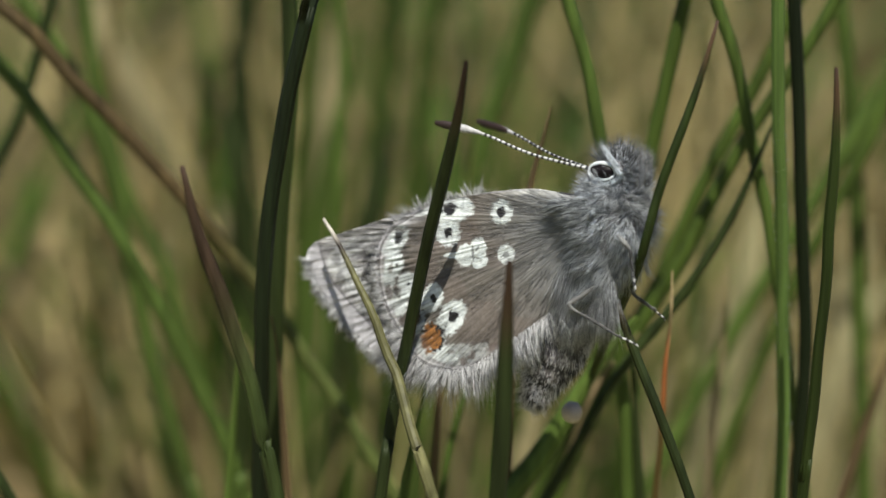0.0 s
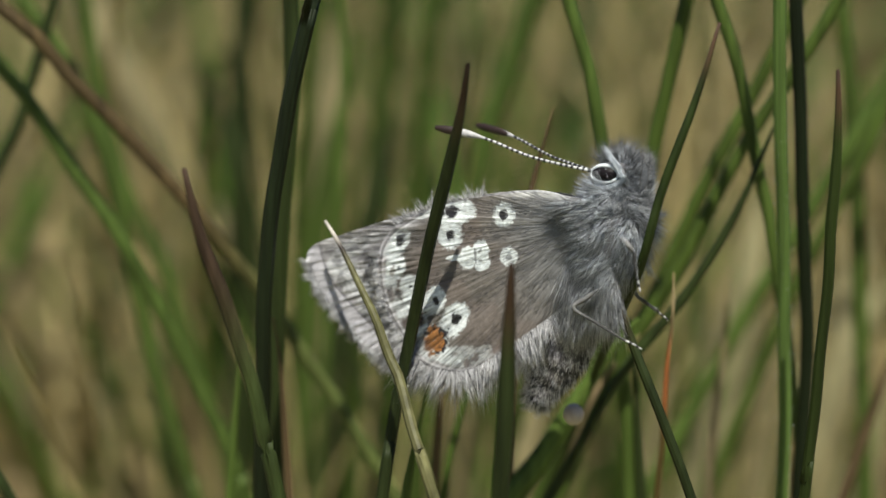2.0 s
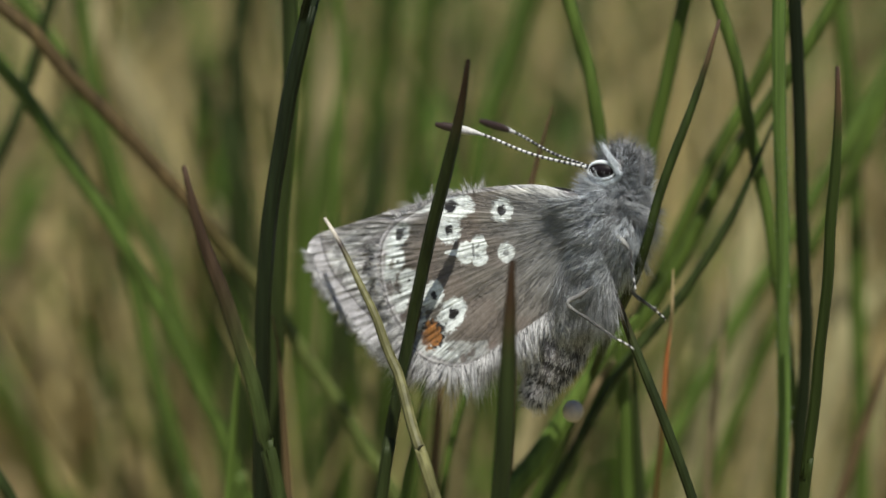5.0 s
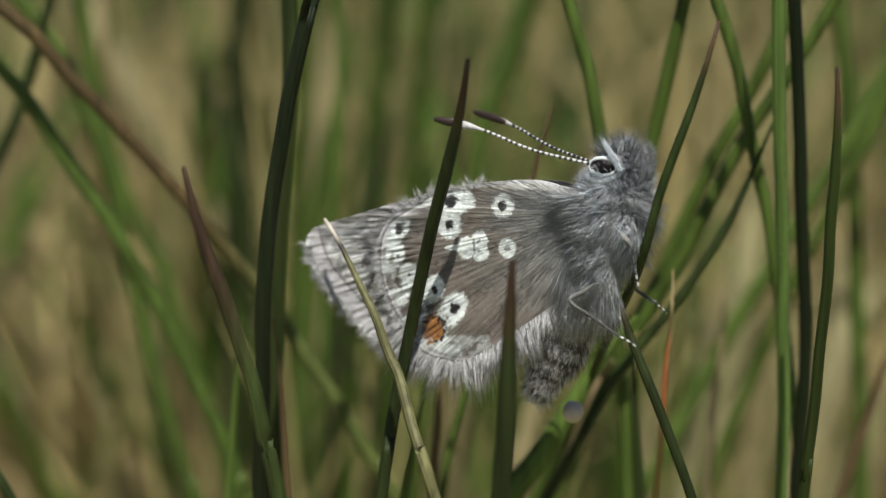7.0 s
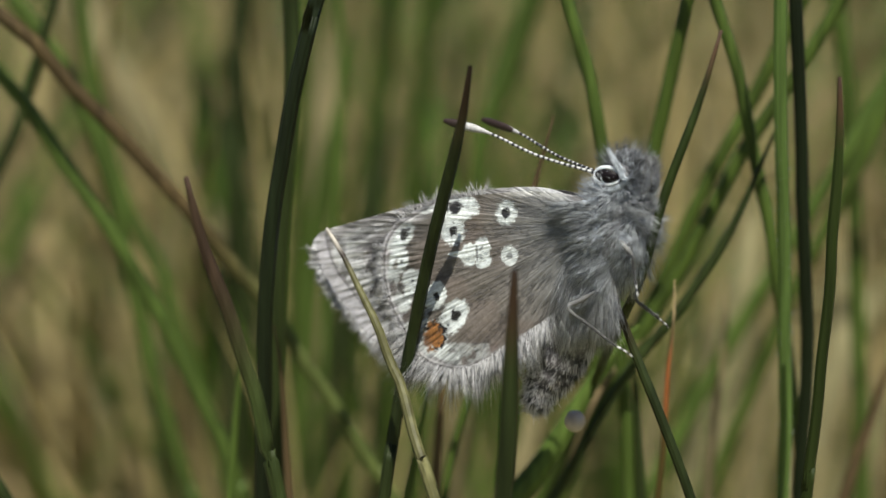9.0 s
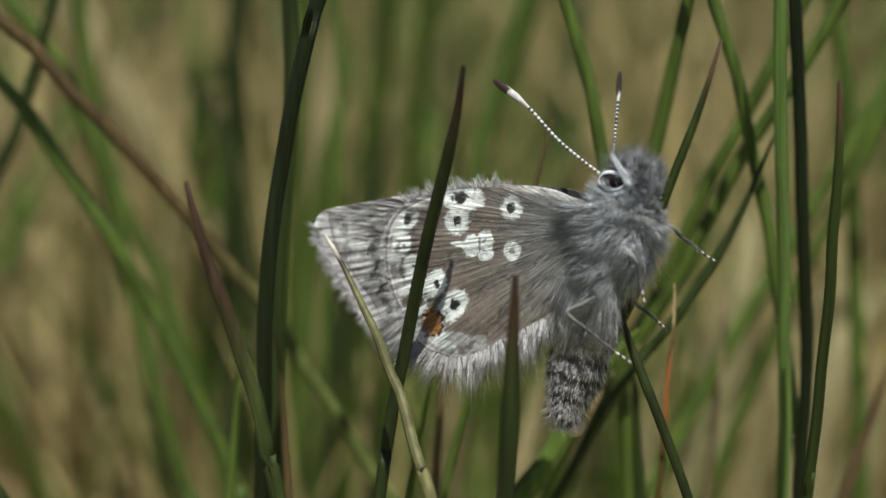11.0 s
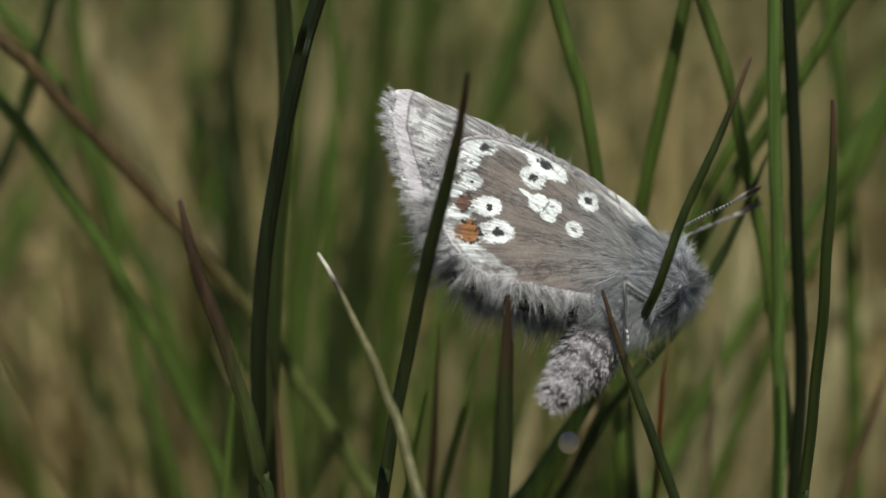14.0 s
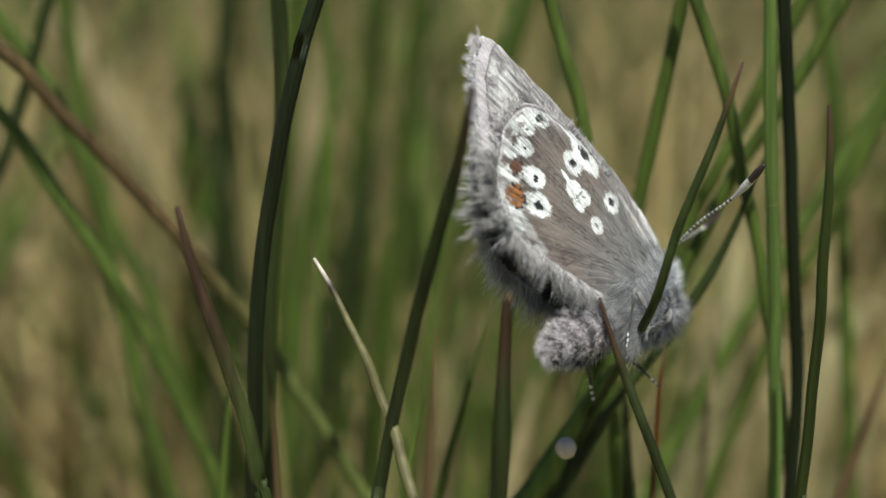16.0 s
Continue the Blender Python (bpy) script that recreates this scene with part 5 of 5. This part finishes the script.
def motions():
    walk(butterfly, [
        (0.0, pose(0.00013, 0.00104, 0.07029, -9.9, -17.1, -23.3)),
        (0.5, pose(0.00016, 0.00090, 0.07030, -11.0, -17.5, -23.3)),
        (1.0, pose(0.00016, 0.00097, 0.07026, -9.1, -17.1, -23.7)),
        (1.5, pose(0.00017, 0.00091, 0.07027, -8.3, -16.7, -22.5)),
        (2.0, pose(0.00014, 0.00114, 0.07025, -8.8, -17.0, -22.3)),
        (2.5, pose(0.00015, 0.00119, 0.07023, -10.0, -16.9, -22.3)),
        (3.0, pose(0.00011, 0.00100, 0.07031, -9.4, -16.4, -20.9)),
        (3.5, pose(0.00011, 0.00097, 0.07033, -8.8, -16.5, -22.2)),
        (4.0, pose(0.00009, 0.00099, 0.07031, -10.2, -16.7, -23.3)),
        (6.5, pose(0.00013, 0.00107, 0.07058, -6.1, -16.2, -26.0)),
        (7.0, pose(0.00012, 0.00104, 0.07064, -6.2, -15.8, -24.4)),
        (7.5, pose(0.00015, 0.00085, 0.07072, -7.1, -16.1, -26.0)),
        (8.0, pose(0.00019, 0.00070, 0.07072, -7.4, -15.7, -26.6)),
        (8.5, pose(0.00020, 0.00038, 0.07085, -8.2, -15.8, -27.0)),
        (9.0, pose(0.00020, 0.00081, 0.07082, -9.1, -15.5, -26.6)),
        (11.5, pose(0.00038, 0.00034, 0.07196, -6.0, -9.9, -28.7)),
        (12.0, pose(0.00044, -0.00006, 0.07228, -15.0, -10.9, -27.3)),
        (12.5, pose(0.00063, -0.00012, 0.07227, -30.1, -8.8, -22.2)),
        (13.0, pose(0.00073, 0.00077, 0.07180, -38.2, -6.9, -16.6)),
        (13.3, pose(0.00163, -0.00020, 0.07288, -50.6, 8.0, -13.3)),
        (13.5, pose(0.00262, 0.00119, 0.07346, -53.1, 18.6, -12.7)),
        (13.6, pose(0.00329, 0.00129, 0.07386, -57.0, 24.5, -13.0)),
        (13.9, pose(0.00365, 0.00210, 0.07388, -50.8, 28.9, -3.1)),
        (14.0, pose(0.00357, 0.00109, 0.07407, -50.5, 28.8, 0.3)),
        (14.5, pose(0.00455, 0.00114, 0.07453, -53.6, 43.1, 1.6)),
        (15.0, pose(0.00449, 0.00065, 0.07455, -52.8, 50.9, 7.7)),
        (15.5, pose(0.00415, 0.00047, 0.07459, -60.5, 49.9, 5.8)),
        (16.0, pose(0.00532, 0.00093, 0.07506, -45.7, 50.1, 13.7))])
    for wing_part in forewings:
        walk(wing_part, [(t, pose(dx * MM, 0, dz * MM)) for t, dx, dz in ((0.0, -0.08, -0.2), (9.0, -0.1, -0.05), (11.5, -0.15, -0.15), (12.5, -0.12, 0), (13.0, -0.1, 0.05), (13.3, 0.1, 0.2), (13.6, 0.22, 0.2), (14.0, 0.22, 0.2), (14.5, 0.32, 0.3), (15.0, 0.5, 0.4), (16.0, 0.5, 0.38))])
    c = Matrix.Translation((0.00725, 0.001, 0.0006))
    back = c.inverted()
    walk(head, [(t, Matrix.Translation((dx * MM, 0, dz * MM)) @ c @ pose(0, 0, 0, 0, nod, turn) @ back) for t, dx, dz, nod, turn in (
        (0.0, 0, 0, 0, 0), (4.0, 0, 0, 0, 0), (6.5, 0.02, 0.05, 0, -2), (9.0, 0.02, 0, 0, 0), (11.5, 0, 0, -6, -4), (12.0, 0, 0, 2, 2), (12.5, 0, -0.1, 14, 14), (13.0, 0.05, -0.25, 20, 32), (13.3, 0.05, -0.4, 28, 50),
        (13.5, 0.1, -0.55, 34, 78), (14.0, 0.1, -0.5, 34, 84), (14.5, -0.1, -0.6, 30, 84), (15.0, -0.2, -0.4, 26, 80), (16.0, -0.1, -0.3, 24, 76))])
    walk(antenna_near, [
        (0.0, pose(0.00675, 0.00035, 0.00150, -0.0, -27.8, 179.5)),
        (4.0, pose(0.00675, 0.00035, 0.00150, -0.0, -26.3, 179.5)),
        (6.5, pose(0.00675, 0.00035, 0.00150, -0.0, -25.9, 179.5)),
        (9.0, pose(0.00675, 0.00035, 0.00150, -0.0, -27.6, 179.5)),
        (11.3, pose(0.00675, 0.00035, 0.00150, 11.9, -36.3, 153.8)),
        (11.8, pose(0.00675, 0.00035, 0.00150, 15.3, -27.3, 148.0)),
        (12.0, pose(0.00675, 0.00035, 0.00150, -34.5, -27.7, -89.4)),
        (12.3, pose(0.00675, 0.00035, 0.00150, -41.5, -31.2, -73.4)),
        (12.5, pose(0.00675, 0.00035, 0.00150, -46.8, -31.0, -62.3)),
        (12.8, pose(0.00675, 0.00035, 0.00150, -47.7, -28.8, -60.6)),
        (13.0, pose(0.00675, 0.00035, 0.00150, -48.3, -26.3, -59.3)),
        (13.3, pose(0.00675, 0.00035, 0.00150, -47.9, -10.3, -64.0)),
        (13.5, pose(0.00675, 0.00035, 0.00150, -48.4, 0.7, -65.3)),
        (13.9, pose(0.00675, 0.00035, 0.00150, -49.4, 10.2, -79.2)),
        (14.5, pose(0.00675, 0.00035, 0.00150, -58.9, 30.7, -103.3)),
        (15.0, pose(0.00675, 0.00035, 0.00150, 151.2, -67.1, -9.0)),
        (15.5, pose(0.00675, 0.00035, 0.00150, 179.6, -58.2, -39.4)),
        (16.0, pose(0.00675, 0.00035, 0.00150, -124.2, -1.4, -107.4))])
    walk(antenna_far, [
        (0.0, pose(0.00680, 0.00125, 0.00138, -0.0, -28.4, 159.3)),
        (4.0, pose(0.00680, 0.00125, 0.00138, 0.3, -26.9, 158.6)),
        (6.5, pose(0.00680, 0.00125, 0.00138, -0.4, -27.1, 160.1)),
        (9.0, pose(0.00680, 0.00125, 0.00138, -1.4, -28.3, 162.4)),
        (11.3, pose(0.00680, 0.00125, 0.00138, 27.2, -39.5, 97.0)),
        (11.8, pose(0.00680, 0.00125, 0.00138, 35.6, -49.2, 84.7)),
        (12.0, pose(0.00680, 0.00125, 0.00138, 32.9, -38.0, 89.1)),
        (12.5, pose(0.00680, 0.00125, 0.00138, 26.1, -32.0, 100.2)),
        (12.8, pose(0.00680, 0.00125, 0.00138, 38.4, -54.1, 82.9)),
        (13.0, pose(0.00680, 0.00125, 0.00138, 84.3, -74.7, 35.0)),
        (13.3, pose(0.00680, 0.00125, 0.00138, 116.1, -68.1, 1.1)),
        (13.5, pose(0.00680, 0.00125, 0.00138, 100.1, -63.7, 18.9)),
        (14.0, pose(0.00680, 0.00125, 0.00138, 107.5, -54.9, 9.9)),
        (14.5, pose(0.00680, 0.00125, 0.00138, 78.0, -59.3, 44.0)),
        (15.5, pose(0.00680, 0.00125, 0.00138, 118.6, -66.3, 0.7)),
        (16.0, pose(0.00680, 0.00125, 0.00138, 118.4, -69.1, 0.9))])
    walk(leg_hind, [(t, pose(0.00650, -0.00090, -0.00325, *turn)) for t, *turn in (
        (0.0, -174.9, 65.7, 14.7), (9.0, -173.3, 70.2, 16.5), (12.0, 178.3, 66.9, 13.8), (13.0, -171.5, 67.3, 18.9), (13.5, 180, 71.9, 0),
        (14.0, 36.2, 77.5, -146.9), (14.5, 36.2, 71.1, -147.0), (15.5, 43.8, 69.2, -139.0), (16.0, 20.2, 71.5, -163.8))])
    walk(leg_mid, [
        (0.0, pose(0.00700, 0.00120, -0.00290, 0.0, 49.8, 67.7)),
        (9.0, pose(0.00700, 0.00120, -0.00290, -1.5, 51.5, 65.7)),
        (12.0, pose(0.00700, 0.00120, -0.00290, 1.0, 48.8, 68.9)),
        (13.0, pose(0.00700, 0.00120, -0.00290, -16.4, 56.7, 45.9)),
        (13.5, pose(0.00700, 0.00120, -0.00290, 9.3, -1.4, 70.8)),
        (14.0, pose(0.00700, 0.00120, -0.00290, 9.3, -5.0, 54.7)),
        (14.5, pose(0.00700, 0.00120, -0.00290, 12.5, -37.4, 40.5)),
        (15.5, pose(0.00700, 0.00120, -0.00290, 23.0, -32.6, 22.2)),
        (16.0, pose(0.00700, 0.00120, -0.00290, 34.1, 2.2, 5.8))])
    walk(leg_front, [
        (0.0, pose(0.00760, -0.00035, -0.00130, -0.0, 80.7, -0.0)),
        (9.0, pose(0.00760, -0.00035, -0.00130, 0.0, 79.2, -0.0)),
        (11.3, pose(0.00760, -0.00035, -0.00130, 0.0, 67.8, -0.0)),
        (12.0, pose(0.00760, -0.00035, -0.00130, -17.0, 48.2, -17.4)),
        (12.5, pose(0.00760, -0.00035, -0.00130, -31.3, 53.2, -36.9)),
        (13.0, pose(0.00760, -0.00035, -0.00130, -48.8, 56.2, -59.1)),
        (13.5, pose(0.00760, -0.00035, -0.00130, -86.6, 43.3, -114.9)),
        (14.0, pose(0.00760, -0.00035, -0.00130, -151.9, 77.0, -180.0)),
        (14.5, pose(0.00760, -0.00035, -0.00130, -151.9, 80.9, -180.0)),
        (16.0, pose(0.00760, -0.00035, -0.00130, -151.4, 69.1, -180.0))])
    walk(leg_far_front, [
        (0.0, pose(0.00800, 0.00170, -0.00100, 0.0, 41.0, 113.5)),
        (9.0, pose(0.00800, 0.00170, -0.00100, 2.3, 41.7, 117.1)),
        (11.3, pose(0.00800, 0.00170, -0.00100, -34.7, 20.6, 54.9)),
        (11.8, pose(0.00800, 0.00170, -0.00100, -14.1, -8.1, 102.6)),
        (12.3, pose(0.00800, 0.00170, -0.00100, -25.5, 54.7, 82.6)),
        (12.5, pose(0.00800, 0.00170, -0.00100, 0.3, 28.1, 113.2)),
        (13.0, pose(0.00800, 0.00170, -0.00100, -21.5, 1.6, 64.4)),
        (13.3, pose(0.00800, 0.00170, -0.00100, -23.3, -22.1, 73.2)),
        (13.5, pose(0.00800, 0.00170, -0.00100, -18.7, -4.8, 59.1)),
        (14.0, pose(0.00800, 0.00170, -0.00100, -22.3, -38.5, 60.0)),
        (14.5, pose(0.00800, 0.00170, -0.00100, -1.9, -46.6, 29.3)),
        (15.5, pose(0.00800, 0.00170, -0.00100, 15.1, -55.7, 6.1)),
        (16.0, pose(0.00800, 0.00170, -0.00100, -9.6, -38.0, 35.0))])
    walk(leg_far_hind, [
        (0.0, pose(0.00550, 0.00240, -0.00390, 0.0, 10.3, 104.9)),
        (9.0, pose(0.00550, 0.00240, -0.00390, 0.6, 10.3, 108.0)),
        (13.0, pose(0.00550, 0.00240, -0.00390, -3.9, -11.7, 84.5)),
        (14.0, pose(0.00550, 0.00240, -0.00390, 2.5, -29.4, 54.8)),
        (14.5, pose(0.00550, 0.00240, -0.00390, 13.9, 6.9, 35.8)),
        (15.0, pose(0.00550, 0.00240, -0.00390, 12.5, -2.3, 23.9)),
        (15.5, pose(0.00550, 0.00240, -0.00390, 12.5, -1.3, 23.0)),
        (16.0, pose(0.00550, 0.00240, -0.00390, 12.6, 2.8, 23.7))])
    walk(abdomen, [(t, pose(0.00610, 0.00100, -0.00250, 0, down, turn)) for t, down, turn in (
        (0.0, 50.0, -179), (4.0, 50.2, -179), (7.5, 51.5, -179), (9.0, 51.0, -179), (11.3, 69.5, -172), (12.0, 73.0, -156), (12.5, 74.0, -144), (13.0, 75.0, -132),
        (13.5, 77.0, -162), (14.0, 74.5, -179), (14.5, 72.7, -184), (15.0, 64.5, -175), (15.5, 58.0, -174), (16.0, 63.0, -166))])
    sway(stem_front, [(0.0, 0, 0.3, 0, 0, 0.2), (9.2, 0, 0.2, 0, 0.2, 0.2), (11.5, -0.25, -0.8, 0, 0.6, -2.0), (12.0, -0.35, -1.1, 0, 0.74, -2.46), (12.5, -1.5, -0.8, 1.1, 0.7, -2.7), (13.0, -2.46, -0.56, 2.16, 0.69, -2.91), (13.3, -2.15, 0, 1.7, 0.85, -3.1), (13.5, -1.4, 0.4, 0.87, 1.1, -3.2), (14.0, -0.1, 0.7, 0.2, 1.5, -3.3), (14.5, 0.8, 1.5, -1.0, 1.8, -3.3), (15.0, 1.38, 1.97, -1.79, 1.97, -3.29), (15.5, 1.2, 1.8, -1.5, 1.9, -3.6), (16.0, 1.1, 1.67, -1.27, 1.81, -4.02)])
    sway(stem_perch, [(0.0, 0, 0, 0), (9.2, 0, 0, 0), (11.5, 0.884, 0, -1.25), (12.0, 1.105, 0, -1.57), (12.5, 1.326, 0, -1.88, 0.1), (13.0, 1.326, 0.25, -1.83, 0.3), (13.3, 1.326, 0.4, -1.7, 0.9), (13.5, 1.315, 0.5, -1.4, 1.3), (13.7, 2.378, 0.5, -2.5, 1.35), (14.0, 3.82, 0.5, -4.03, 1.35), (14.5, 4.345, 0.5, -5.06, 1.7), (15.0, 3.196, 0.5, -3.6, 1.3), (15.5, 2.048, 0.5, -1.8, 1.05), (16.0, 2.048, 0.5, -1.75, 0.8)])
    sway(stem_short, [(0.0, 0.000, 0.00, 0.00), (9.2, 0.000, 0.00, 0.00), (11.5, 0.654, 0.28, -0.84), (12.0, 0.796, 0.98, -1.02), (12.5, 0.938, 1.40, -1.20), (13.0, 0.938, 1.40, -1.20), (13.3, 1.907, 1.40, -2.39), (13.5, 2.553, 1.40, -3.19), (13.7, 1.714, 1.40, -2.15), (14.0, 1.256, 1.40, -1.58), (14.5, 0.493, 1.40, -0.63), (15.0, 0.703, 1.40, -0.89), (15.5, 0.912, 1.40, -1.16), (16.0, 0.912, 1.40, -1.16)])
    sway(blade_withered, [(0.0, 0.1, 0.2, -0.1), (9.2, 0.1, 0.2, -0.1), (11.5, 0.18, 0.45, -0.2, 0.3, -2.0), (12.0, 0.2, 0.54, -0.21, 0.37, -2.5), (12.5, 0.1, 0.4, 0, 0.45, -2.5), (13.0, -0.04, 0.23, 0.12, 0.52, -2.5), (13.5, -0.2, 1.0, 0.35, 0.6, -2.5), (14.0, -0.31, 1.83, 0.59, 0.7, -3.0), (15.0, 0.21, 1.54, -0.22, 0.8, -3.2), (16.0, 0.07, 0.22, -0.03, 0.75, -3.4)])


motions()
